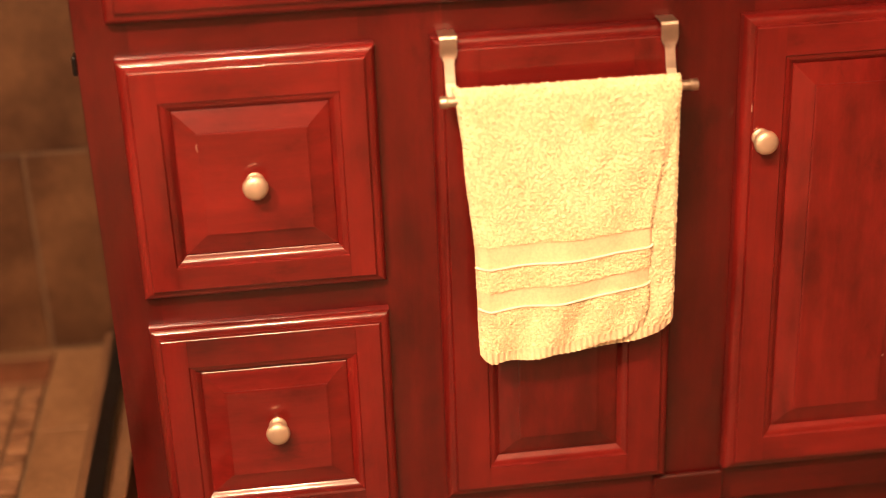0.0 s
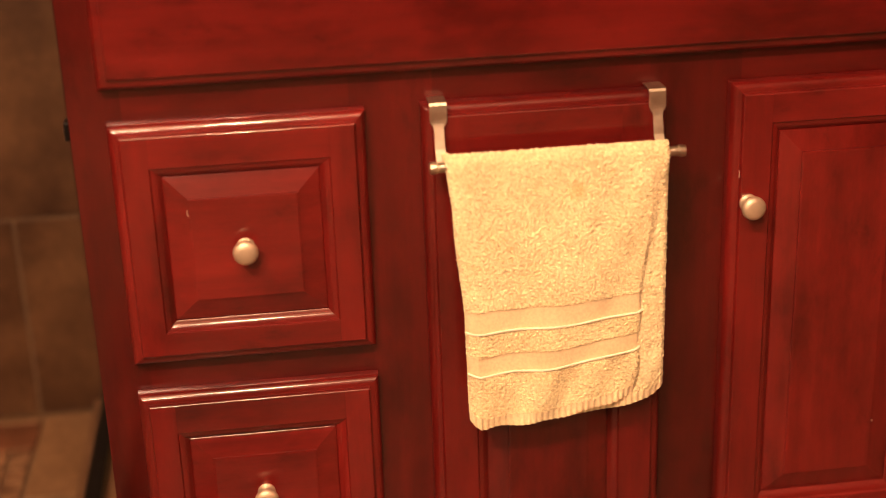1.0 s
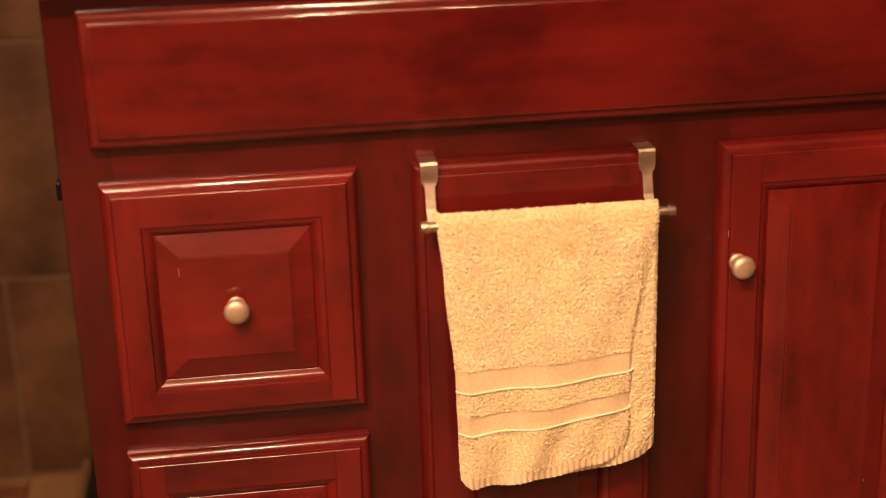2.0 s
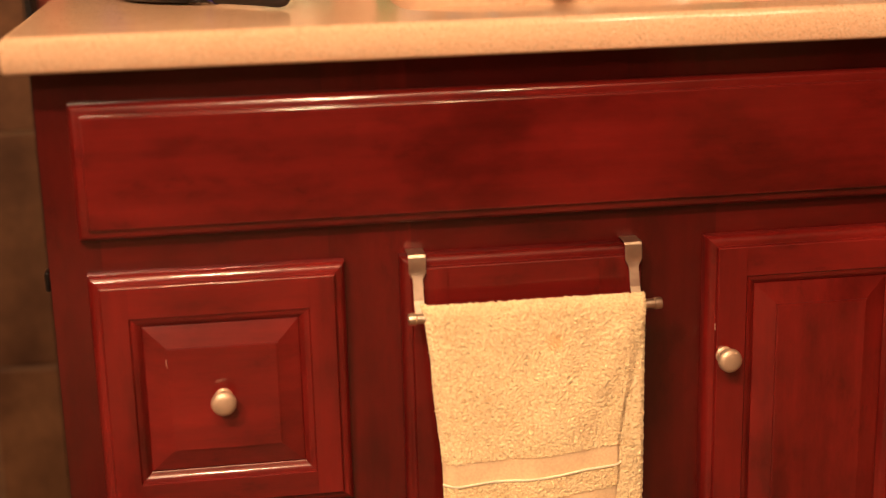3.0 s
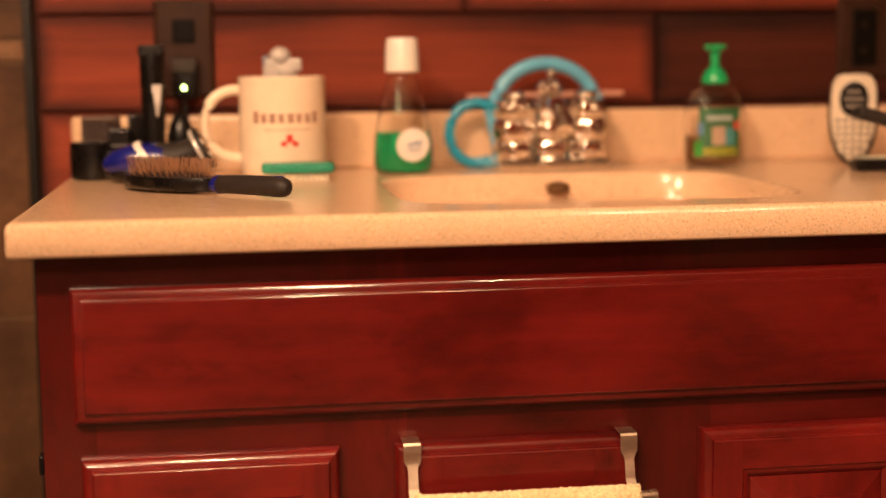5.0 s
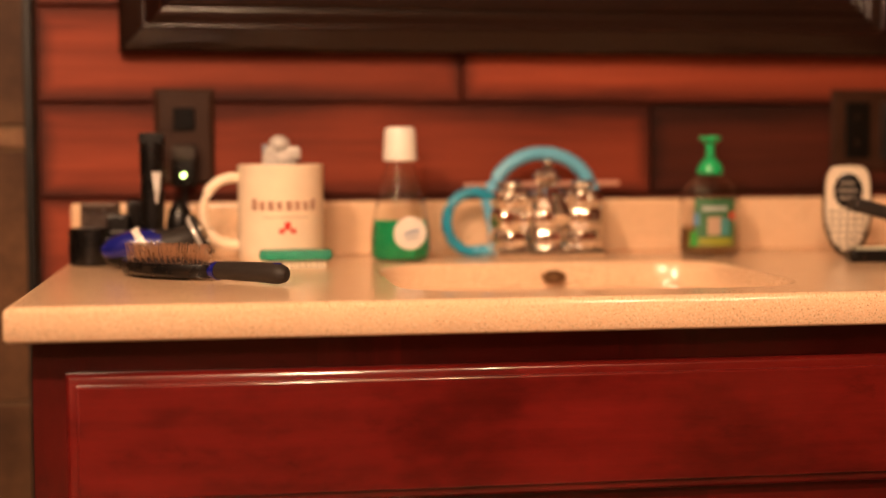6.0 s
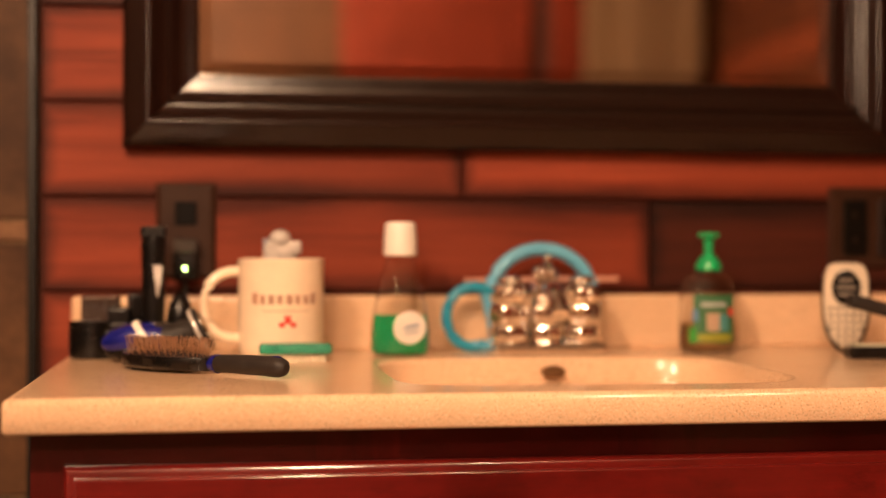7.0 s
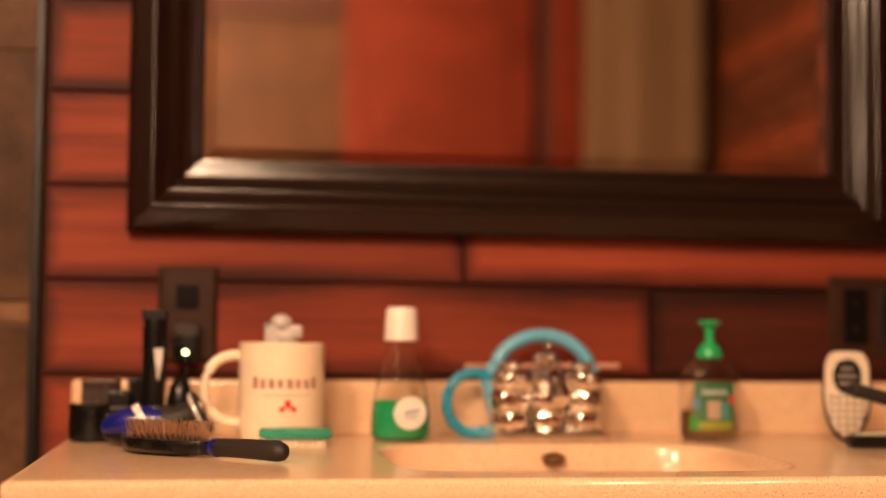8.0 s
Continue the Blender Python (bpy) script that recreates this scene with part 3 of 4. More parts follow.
def towel_point(u, s, layer):
    """u 0..1 across; s: metres down from the bar's top. layer 0 front, 1 back fold, which is a little wider to the right."""
    drop = s
    if layer == 0:
        xl = lerp_table(drop, [(-0.03, 0.0151), (0.0, 0.0176), (0.05, 0.0222), (0.15, 0.0298), (0.27, 0.0313)])
        xr = lerp_table(drop, [(-0.03, 0.2186), (0.0, 0.2181), (0.05, 0.2160), (0.14, 0.2043), (0.27, 0.2013)])
        r = 0.0115
    else:
        xl, xr = 0.0329, lerp_table(drop, [(-0.03, 0.2181), (0.05, 0.2186), (0.27, 0.2191)])
        r = 0.0075
    x = xl + (xr - xl) * u
    if drop < 0:
        ang = drop / -0.03 * math.pi * 0.5
        y, z = BAR_Y - r * math.cos(ang), BAR_Z + r * math.sin(ang)
    else:
        y, z = BAR_Y - r, BAR_Z - drop
        wave = 0.0028 * math.sin(u * 7.0 + 0.6) * min(1, drop / 0.12) + 0.0022 * math.sin(u * 15.0 + drop * 22.0) * min(1, drop / 0.2)
        y += wave - 0.007 * min(1, drop / 0.25) * (1 - u) * (1 if layer == 0 else 0.3)
        fold = u - 0.80 + (drop - 0.08) * 1.6
        y -= 0.0040 * math.exp(-(fold / 0.07) ** 2) * min(1, drop / 0.06) * max(0.0, 1 - drop / 0.2)
        y += 0.0030 * math.exp(-((fold + 0.15) / 0.06) ** 2) * min(1, drop / 0.06) * max(0.0, 1 - drop / 0.2)
        if drop > 0.20:
            y += 0.0036 * math.sin(u * 24.0 + 1.0) * math.sin((drop - 0.20) / 0.05 * math.pi)
        corner = max(0.0, (abs(u - 0.5) - 0.40) / 0.10)
        z += 0.011 * corner ** 2 * (drop / 0.25) ** 4
        z += ((0.026 if layer == 0 else 0.012) * u ** 1.3 + 0.0012 * math.sin(u * 9.0)) * (drop / 0.26) ** 2
    if layer == 0:
        y += 0.012 * max(0.0, u - 0.93) / 0.07 * min(1, max(0, drop) / 0.1) + 0.006 * max(0.0, 0.06 - u) / 0.06
    return Vector((x, y, z))


fleck = random.Random(8)


def towel_sheet(s0, s1, layer, rows, cols, fuzz, ribs=False, thick=0.004):
    nm_flat = fuzz < 0.0003
    verts, faces = [], []
    for face_side in (0, 1):
        for i in range(rows + 1):
            s = s0 + (s1 - s0) * i / rows
            for j in range(cols + 1):
                u = j / cols
                p = towel_point(u, s, layer)
                edge = min(u, 1 - u) * 0.19
                if face_side == 0:
                    if fuzz:
                        q = p * 700.0
                        h = noise.noise(p * 420.0 + Vector((0, 0, 5))) * 0.30 + noise.noise(q) * 0.30 + fleck.uniform(-0.34, 0.34)
                        p = p + Vector((noise.noise(q + Vector((9, 0, 0))) * 0.7, -h, noise.noise(q + Vector((0, 7, 0))) * 0.7)) * fuzz
                    if nm_flat:
                        p.y += 0.0012
                    if ribs:
                        p.y += 0.0007 * math.sin(u * 190.0)
                    p.y += 0.0025 * max(0.0, 1 - edge / 0.003)
                else:
                    p = p + Vector((0, thick, 0)) if s >= 0 else p + (Vector((p.x, BAR_Y, BAR_Z)) - p) * 0.3
                verts.append(p)
    w = cols + 1
    off = (rows + 1) * w
    for i in range(rows):
        for j in range(cols):
            a = i * w + j
            faces.append((a, a + w, a + w + 1, a + 1))
            faces.append((off + a, off + a + 1, off + a + w + 1, off + a + w))
    for i in range(rows):
        for j in (0, cols):
            a = i * w + j
            faces.append((a, a + w, off + a + w, off + a))
    for j in range(cols):
        for i in (0, rows):
            a = i * w + j
            faces.append((a, a + 1, off + a + 1, off + a))
    return verts, faces


for s0, s1, nm, mat, fuzz, ribs in ((-0.03, 0.1374, "towel_body", TERRY, 0.0021, False), (0.1374, 0.1588, "woven_band", BAND, 0.0002, False), (0.1588, 0.1832, "towel_body", TERRY, 0.0021, False),
                                     (0.1832, 0.2020, "woven_band", BAND, 0.0002, False), (0.2020, 0.2473, "towel_body", TERRY, 0.0021, False), (0.2473, 0.2585, "hem", BAND, 0.0004, True)):
    part(nm, towel_sheet(s0, s1, 0, max(4, int((s1 - s0) / 0.0009)), 220, fuzz, ribs), mat, towel, smooth=True)
for s in (0.1590, 0.2022):
    part("band_thread", tube([towel_point(u / 60, s, 0) + Vector((0, -0.0006, 0)) for u in range(61)], 0.0011, 8), THREAD, towel, smooth=True)
part("back_fold", towel_sheet(0.0, 0.2442, 1, 200, 150, 0.0019), TERRY, towel, smooth=True)
part("back_hem", towel_sheet(0.2442, 0.2544, 1, 8, 150, 0.0004, True), BAND, towel, smooth=True)

# ---- things on the worktop ----
def at(x, y, z, turn=0.0):
    return Matrix.Translation((x, y, z)) @ Matrix.Rotation(radians(turn), 4, "Z")


def bm_moved(bm, m):
    bm.transform(m)
    return bm


# hairbrush: tip at the local origin, handle along +x
HB = at(-0.246, 0.290, CT, -46.0) @ Matrix.Diagonal((0.90, 1, 1, 1))
hairbrush = thing("hairbrush", (-0.19, 0.22, CT), "black paddle hairbrush with metal bristles and blue collar", "hairbrush")


def paddle(z0, z1, grow=0.0):
    """An oval plate narrowing into the neck."""
    n, outline = 40, []
    for i in range(n + 1):
        t = i / n
        w = 0.029 * math.sin(math.pi * min(1.0, t * 1.02)) ** 0.55 if t < 0.97 else 0.0075
        outline.append((t * 0.150, max(0.0075 if t > 0.5 else 0.001, w) + grow))
    verts, faces = [], []
    for z, k in ((z0 + 0.003, 0.86), (z0 + 0.006, 0.98), (z1 - 0.003, 1.0), (z1, 0.93)):
        verts += [(x, w * k, z) for x, w in outline] + [(x, -w * k, z) for x, w in reversed(outline)]
    c = 2 * (n + 1)
    for r in range(3):
        for i in range(c):
            j = (i + 1) % c
            faces.append((r * c + i, r * c + j, (r + 1) * c + j, (r + 1) * c + i))
    faces += [tuple(range(c))[::-1], tuple(3 * c + i for i in range(c))]
    return verts, faces


part("paddle", moved(paddle(0.0, 0.0165), HB), BLACKPL, hairbrush, smooth=True)
part("cushion", moved(ellipsoid(0.072, 0, 0.0155, 0.062, 0.021, 0.0065), HB), plain("dark_brown_cushion", (0.03, 0.016, 0.012), 0.5), hairbrush, smooth=True)
BRISTLE = plain("copper_steel_wire", (0.70, 0.52, 0.40), 0.3, 1.0)
pins = []
rng = random.Random(2)
for i in range(24):
    for j in range(9):
        px_, py_ = 0.013 + i * 0.0052, (j - 4) * 0.0049 + (0.0024 if i % 2 else 0)
        if ((px_ - 0.072) / 0.063) ** 2 + (py_ / 0.0215) ** 2 > 1:
            continue
        lean = ((px_ - 0.072) * 0.10 + rng.uniform(-0.0012, 0.0012), py_ * 0.30 + rng.uniform(-0.0012, 0.0012))
        top = (px_ + lean[0], py_ + lean[1], 0.0335 + rng.uniform(-0.001, 0.001))
        pins.append(tube([(px_, py_, 0.012), top], [0.00055, 0.00045], 5))
        pins.append(ellipsoid(*top, 0.0009, 0.0009, 0.0009, 6, 4))
part("bristle_pad", moved(joined(*pins), HB), BRISTLE, hairbrush, "copper-coloured metal bristles")
part("collar", moved(tube([(0.146, 0, 0.0095), (0.151, 0, 0.0105), (0.156, 0, 0.0105)], [0.0082, 0.0094, 0.0095], 18), HB), BLUEPL, hairbrush, "blue plastic collar", True)
part("handle", moved(tube([(0.155, 0, 0.0105), (0.168, 0, 0.0112), (0.195, 0, 0.0116), (0.225, 0, 0.0118), (0.246, 0, 0.0116), (0.254, 0, 0.0112), (0.2575, 0, 0.011)],
                          [0.0088, 0.0092, 0.0096, 0.0099, 0.0098, 0.0076, 0.0035], 20), HB), DARKRUBBER, hairbrush, smooth=True)
part("handle_end", moved(tube([(0.2365, 0, 0.0117), (0.2375, 0, 0.0117), (0.248, 0, 0.0115), (0.2555, 0, 0.0112), (0.2590, 0, 0.011)], [0.0090, 0.0103, 0.0100, 0.0080, 0.0040], 20), HB), DARKRUBBER, hairbrush, "smooth black handle end", True)
part("hang_ring", moved(joined(ellipsoid(0.245, 0.0, 0.0212, 0.006, 0.0032, 0.0012)), HB), BLUEPL, hairbrush, smooth=True)

# trimmer set in its stand
stand = thing("grooming_stand", (-0.25, 0.43, CT), "black grooming kit stand holding trimmer heads and guide combs", "stand")
part("base", bm_moved(block(-0.064, 0.064, -0.034, 0.034, 0.0, 0.034, 0.006, 3), at(-0.249, 0.437, CT, -4)), BLACKPL, stand)
part("cup", moved(lathe([(0.0235, 0.0), (0.0255, 0.003), (0.0262, 0.020), (0.0258, 0.040), (0.0235, 0.0425)], 28), at(-0.2915, 0.424, CT)), BLACKPL, stand, smooth=True)
part("base_lip", bm_moved(block(-0.060, 0.060, -0.030, 0.030, 0.034, 0.040, 0.002, 2), at(-0.249, 0.437, CT, -4)), BLACKPL, stand)
part("attachment", bm_moved(block(-0.014, 0.014, -0.012, 0.012, 0.040, 0.073, 0.004, 3), at(-0.240, 0.450, CT, 10)), BLACKPL, stand)
part("attachment", bm_moved(block(-0.013, 0.013, -0.010, 0.010, 0.036, 0.058, 0.004, 3), at(-0.262, 0.425, CT, 5)), BLACKPL, stand)
part("attachment", moved(lathe([(0.014, 0.038), (0.0155, 0.045), (0.012, 0.060), (0.007, 0.071), (0.003, 0.074)], 16), at(-0.194, 0.440, CT)), BLACKPL, stand, smooth=True)
COMBPL = plain("smoky_brown_plastic", (0.06, 0.034, 0.024), 0.25)
TOOTH = ([(-0.0010, -0.008, 0.036), (0.0010, -0.008, 0.036), (0.0010, 0.008, 0.036), (-0.0010, 0.008, 0.036), (-0.0007, -0.006, 0.066), (0.0007, -0.006, 0.066), (0.0007, 0.004, 0.068), (-0.0007, 0.004, 0.068)],
         [(0, 1, 2, 3), (4, 5, 6, 7), (0, 1, 5, 4), (1, 2, 6, 5), (2, 3, 7, 6), (3, 0, 4, 7)])
for i in range(9):
    part("comb_tooth", moved(TOOTH, at(-0.300 + 0.0042 * i, 0.430, CT)), COMBPL, stand)
part("guide_comb_back", bm_moved(block(-0.022, 0.022, 0.004, 0.008, 0.036, 0.0700, 0.001, 1), at(-0.283, 0.430, CT)), COMBPL, stand)
part("guide_comb_top", bm_moved(block(-0.020, 0.020, -0.007, 0.006, 0.064, 0.0705, 0.002, 2), at(-0.283, 0.430, CT)), COMBPL, stand)
trimmer = thing("beard_trimmer", (-0.223, 0.425, CT + 0.04), "slim black beard trimmer standing upright in its holder", "trimmer")
part("body", moved(joined(tube([(0, 0, 0.038), (0, 0, 0.07), (0, 0, 0.10), (0, 0, 0.128), (0, 0, 0.140)], [0.0115, 0.0130, 0.0135, 0.0140, 0.0138], 16, flat=0.8)), at(-0.223, 0.420, CT)), BLACKPL, trimmer, smooth=True)
part("blade_head", bm_moved(block(-0.0145, 0.0145, -0.010, 0.010, 0.137, 0.150, 0.002, 2), at(-0.223, 0.420, CT)), BLACKPL, trimmer)
part("slide_switch", moved(([(-0.0045, -0.0128, 0.106), (0.0062, -0.0128, 0.106), (0.0048, -0.0132, 0.086), (0.0020, -0.0132, 0.070), (-0.0002, -0.0132, 0.070), (-0.0022, -0.0132, 0.086),
                             (-0.0045, -0.010, 0.106), (0.0062, -0.010, 0.106), (0.0048, -0.010, 0.086), (0.0020, -0.010, 0.070), (-0.0002, -0.010, 0.070), (-0.0022, -0.010, 0.086)],
                            [(0, 1, 2, 5), (5, 2, 3, 4), (0, 6, 7, 1), (1, 7, 8, 2), (2, 8, 9, 3), (3, 9, 10, 4), (4, 10, 11, 5), (5, 11, 6, 0)]), at(-0.219, 0.4205, CT)), plain("satin_silver", (0.6, 0.58, 0.54), 0.3, 1.0), trimmer, "silver slide switch")

# electric shaver lying in front of the stand
shaver = thing("electric_shaver", (-0.21, 0.36, CT), "glossy blue electric shaver with white stripe, lying down", "shaver")
SH = at(-0.276, 0.352, CT, -3.0)
part("body", moved(tube([(0.0, 0, 0.020), (0.004, 0, 0.0205), (0.014, 0, 0.0225), (0.030, 0, 0.0255), (0.050, 0, 0.0270), (0.066, 0, 0.0265)], [0.003, 0.0095, 0.0155, 0.0190, 0.0195, 0.0180], 24, flat=0.9), SH), BLUEPL, shaver, smooth=True)
part("underside", moved(ellipsoid(0.040, 0, 0.0125, 0.037, 0.0165, 0.0120), SH), BLACKPL, shaver, smooth=True)
part("stripe", moved(lathe([(0.0191, -0.0038), (0.0196, -0.003), (0.0196, 0.003), (0.0191, 0.0038)], 28), SH @ Matrix.Translation((0.0480, 0, 0.0268)) @ Matrix.Rotation(radians(54), 4, "Y") @ Matrix.Diagonal((1.13, 1.0, 1.3, 1))), WHITEPL, shaver, "white stripe across the body", True)
part("neck", moved(tube([(0.060, 0, 0.0265), (0.078, 0, 0.028), (0.094, 0, 0.032), (0.104, 0, 0.035)], [0.0178, 0.0150, 0.0165, 0.0195], 20), SH), DARKRUBBER, shaver, smooth=True)
HEAD = SH @ Matrix.Translation((0.106, 0, 0.036)) @ Matrix.Rotation(radians(62), 4, "Y")
part("head_rim", moved(lathe([(0.019, -0.006), (0.0235, -0.002), (0.0245, 0.003), (0.0235, 0.006), (0.018, 0.0062)], 28), HEAD), DARKRUBBER, shaver, smooth=True)
part("head_band", moved(lathe([(0.0236, -0.0035), (0.0252, -0.0015), (0.0252, 0.0010), (0.0242, 0.0016)], 28, cap=False), HEAD), plain("satin_grey_plastic", (0.55, 0.53, 0.50), 0.3, 0.3), shaver, "pale grey band round the shaving head", True)
for k in range(3):
    a = 2 * math.pi * k / 3
    part("cutter", moved(lathe([(0.0085, 0), (0.0088, 0.002), (0.006, 0.0026), (0.002, 0.0022)], 20), HEAD @ Matrix.Translation((0.0105 * math.cos(a), 0.0105 * math.sin(a), 0.006))), NICKEL, shaver, smooth=True)

# mug with a tube in it
mug = thing("mug", (-0.078, 0.425, CT), "tall cream ceramic mug with printed brown band and red mark", "mug")
MUG = at(-0.078, 0.425, CT)
R_ = 0.0497
part("cup", moved(lathe([(0.040, 0.0), (0.046, 0.0012), (R_ - 0.0008, 0.006), (R_, 0.016), (R_, 0.106), (R_ + 0.0003, 0.1115), (R_ - 0.0012, 0.1135), (R_ - 0.0035, 0.1115), (R_ - 0.0042, 0.10), (R_ - 0.0045, 0.010), (0.035, 0.006)], 48), MUG), CERAMIC, mug, smooth=True)
hp = [(-R_ + 0.003 - 0.042 * math.sin(math.pi * k / 16) ** 0.75, 0, 0.060 - 0.039 * math.cos(math.pi * k / 16)) for k in range(17)]
part("handle", moved(tube(hp, 0.0048, 14, flat=1.3), at(-0.078, 0.425, CT, 4)), CERAMIC, mug, smooth=True)


def wrap(x0, x1, z0, z1, r, lift=0.0004, n=6):
    """A thin printed patch bent round the cup, facing the front; x runs along the arc."""
    verts, faces = [], []
    for i in range(n + 1):
        a = (x0 + (x1 - x0) * i / n) / r
        for rr in (r + lift, r - 0.0006):
            for z in (z0, z1):
                verts.append((rr * math.sin(a), -rr * math.cos(a), z))
    for i in range(n):
        b = 4 * i
        faces += [(b, b + 4, b + 5, b + 1), (b + 1, b + 5, b + 7, b + 3), (b, b + 2, b + 6, b + 4)]
    return verts, faces


PRINT = plain("brown_print", (0.40, 0.22, 0.15), 0.4, var=0.5, scale=300.0)
REDPRINT = plain("red_print", (0.62, 0.03, 0.02), 0.4)
MUGF = at(-0.078, 0.425, CT, 6)
for k, (h, w) in enumerate(((0.0130, 0.0074), (0.0105, 0.0066), (0.0105, 0.0070), (0.0100, 0.0062), (0.0105, 0.0074), (0.0105, 0.0064), (0.0100, 0.0068), (0.0125, 0.0072))):
    x = -0.042 + k * 0.0102
    part("print_block", moved(wrap(x, x + w, 0.062, 0.062 + h, R_), MUGF), PRINT, mug)
part("print_bar", moved(wrap(-0.028, 0.026, 0.0535, 0.0552, R_), MUGF), plain("faint_tan_print", (0.55, 0.42, 0.30), 0.4), mug)
for x, z, w, h in ((-0.003, 0.040, 0.007, 0.009), (-0.009, 0.036, 0.006, 0.0055), (0.004, 0.036, 0.006, 0.0055)):
    part("print_mark", moved(wrap(x, x + w, z, z + h, R_, 0.0006), MUGF), REDPRINT, mug)
TUBEPL = plain("dull_white_tube", (0.50, 0.47, 0.44), 0.3, var=0.25, scale=60.0)
tubepaste = thing("toothpaste_tube", (-0.08, 0.425, CT + 0.05), "squeezed white toothpaste tube standing in the mug", "tube")
part("tube_body", moved(tube([(0, 0, 0.012), (0, 0, 0.085), (0.001, 0, 0.112), (0.002, 0, 0.122)], [0.018, 0.0185, 0.0195, 0.0195], 18, flat=0.6), at(-0.081, 0.425, CT)), TUBEPL, tubepaste, smooth=True)
part("fold", bm_moved(block(-0.0215, 0.0230, -0.007, 0.007, 0.118, 0.1340, 0.004, 3), at(-0.0775, 0.425, CT)), TUBEPL, tubepaste)
part("cap", moved(ellipsoid(0, 0, 0.1360, 0.0125, 0.011, 0.011), at(-0.079, 0.425, CT)), TUBEPL, tubepaste, smooth=True)
part("stripe", bm_moved(block(-0.0035, 0.0035, -0.0064, 0.0064, 0.123, 0.137, 0.002, 2), at(-0.0955, 0.425, CT)), plain("grey_blue_print", (0.20, 0.22, 0.27), 0.4), tubepaste, "grey-blue stripe")

# nail brush
TEAL = plain("translucent_teal_plastic", (0.04, 0.46, 0.31), 0.15, var=0.06)
TEAL.node_tree.nodes["Principled BSDF"].inputs["Transmission Weight"].default_value = 0.6
nail = thing("nail_brush", (-0.065, 0.345, CT), "small translucent teal nail brush lying bristles down", "nail brush")
part("back", bm_moved(block(-0.040, 0.040, -0.015, 0.015, 0.0085, 0.0205, 0.004, 3), at(-0.065, 0.345, CT, -3)), TEAL, nail)
part("bristle_pad", moved(joined(*[tube([(x * 0.0062, y * 0.0062, 0.0), (x * 0.006, y * 0.006, 0.010)], 0.0030, 6) for x in range(-5, 6) for y in range(-1, 2)]), at(-0.065, 0.345, CT, -3)), plain("pale_bristle", (0.62, 0.55, 0.42), 0.6), nail)

# mouthwash
GREENLIQ = plain("green_mouthwash", (0.018, 0.60, 0.23), 0.1, var=0.1)
GREENLIQ.node_tree.nodes["Principled BSDF"].inputs["Transmission Weight"].default_value = 0.4
wash = thing("mouthwash_bottle", (0.061, 0.432, CT), "clear mouthwash bottle half full of green liquid, white cap", "bottle")
WB = at(0.062, 0.432, CT)
oval = Matrix.Diagonal((1.0, 0.62, 1.0, 1))
def hollow(profile, wall=0.0009):
    """Outer skin up, inner skin down, so that the bottle is thin-walled and empty."""
    return lathe(profile + [(max(0.002, r - wall), h if i else h + wall) for i, (r, h) in enumerate(profile)][::-1], 40)


part("bottle", moved(hollow([(0.030, 0.0), (0.0335, 0.002), (0.0350, 0.008), (0.0345, 0.030), (0.0310, 0.055), (0.0240, 0.085), (0.0180, 0.106), (0.0160, 0.114), (0.0160, 0.118)]), WB @ oval), CLEARPL, wash, smooth=True)
part("liquid", moved(lathe([(0.0285, 0.0018), (0.0320, 0.0035), (0.0336, 0.009), (0.0331, 0.030), (0.0310, 0.045), (0.0306, 0.0475)], 40), WB @ oval), GREENLIQ, wash, "green liquid", True)
part("cap", moved(lathe([(0.0185, 0.1165), (0.0200, 0.118), (0.0192, 0.140), (0.0182, 0.153), (0.0165, 0.156), (0.010, 0.1565)], 36), WB), WHITEPL, wash, "white ribbed cap", True)
lab = lathe([(0.0195, 0.0), (0.0195, 0.0012), (0.0188, 0.0016)], 36)
part("label", moved(lab, Matrix.Translation((0.0705, 0.4095, CT + 0.033)) @ Matrix.Rotation(radians(8), 4, "Z") @ Matrix.Rotation(radians(97), 4, "X")), WHITEPL, wash, "round white label")
LABELBLUE = plain("blue_grey_print", (0.25, 0.32, 0.42), 0.5)
part("label_bar", bm_moved(block(-0.011, 0.011, -0.0022, -0.0010, -0.001, 0.0030), Matrix.Translation((0.0705, 0.4092, CT + 0.033)) @ Matrix.Rotation(radians(-12), 4, "Y")), LABELBLUE, wash)
part("label_bar", bm_moved(block(-0.007, 0.009, -0.0021, -0.0010, -0.0065, -0.0048), Matrix.Translation((0.0705, 0.4092, CT + 0.033)) @ Matrix.Rotation(radians(-12), 4, "Y")), LABELBLUE, wash)

# faucet
faucet = thing("faucet", (0.24, 0.44, CT), "chrome two-handle basin faucet with lobed handles", "faucet")
part("base_plate", bm_moved(block(-0.068, 0.068, -0.026, 0.026, 0.0, 0.012, 0.005, 3), at(0.240, 0.440, CT, 0)), CHROME, faucet)


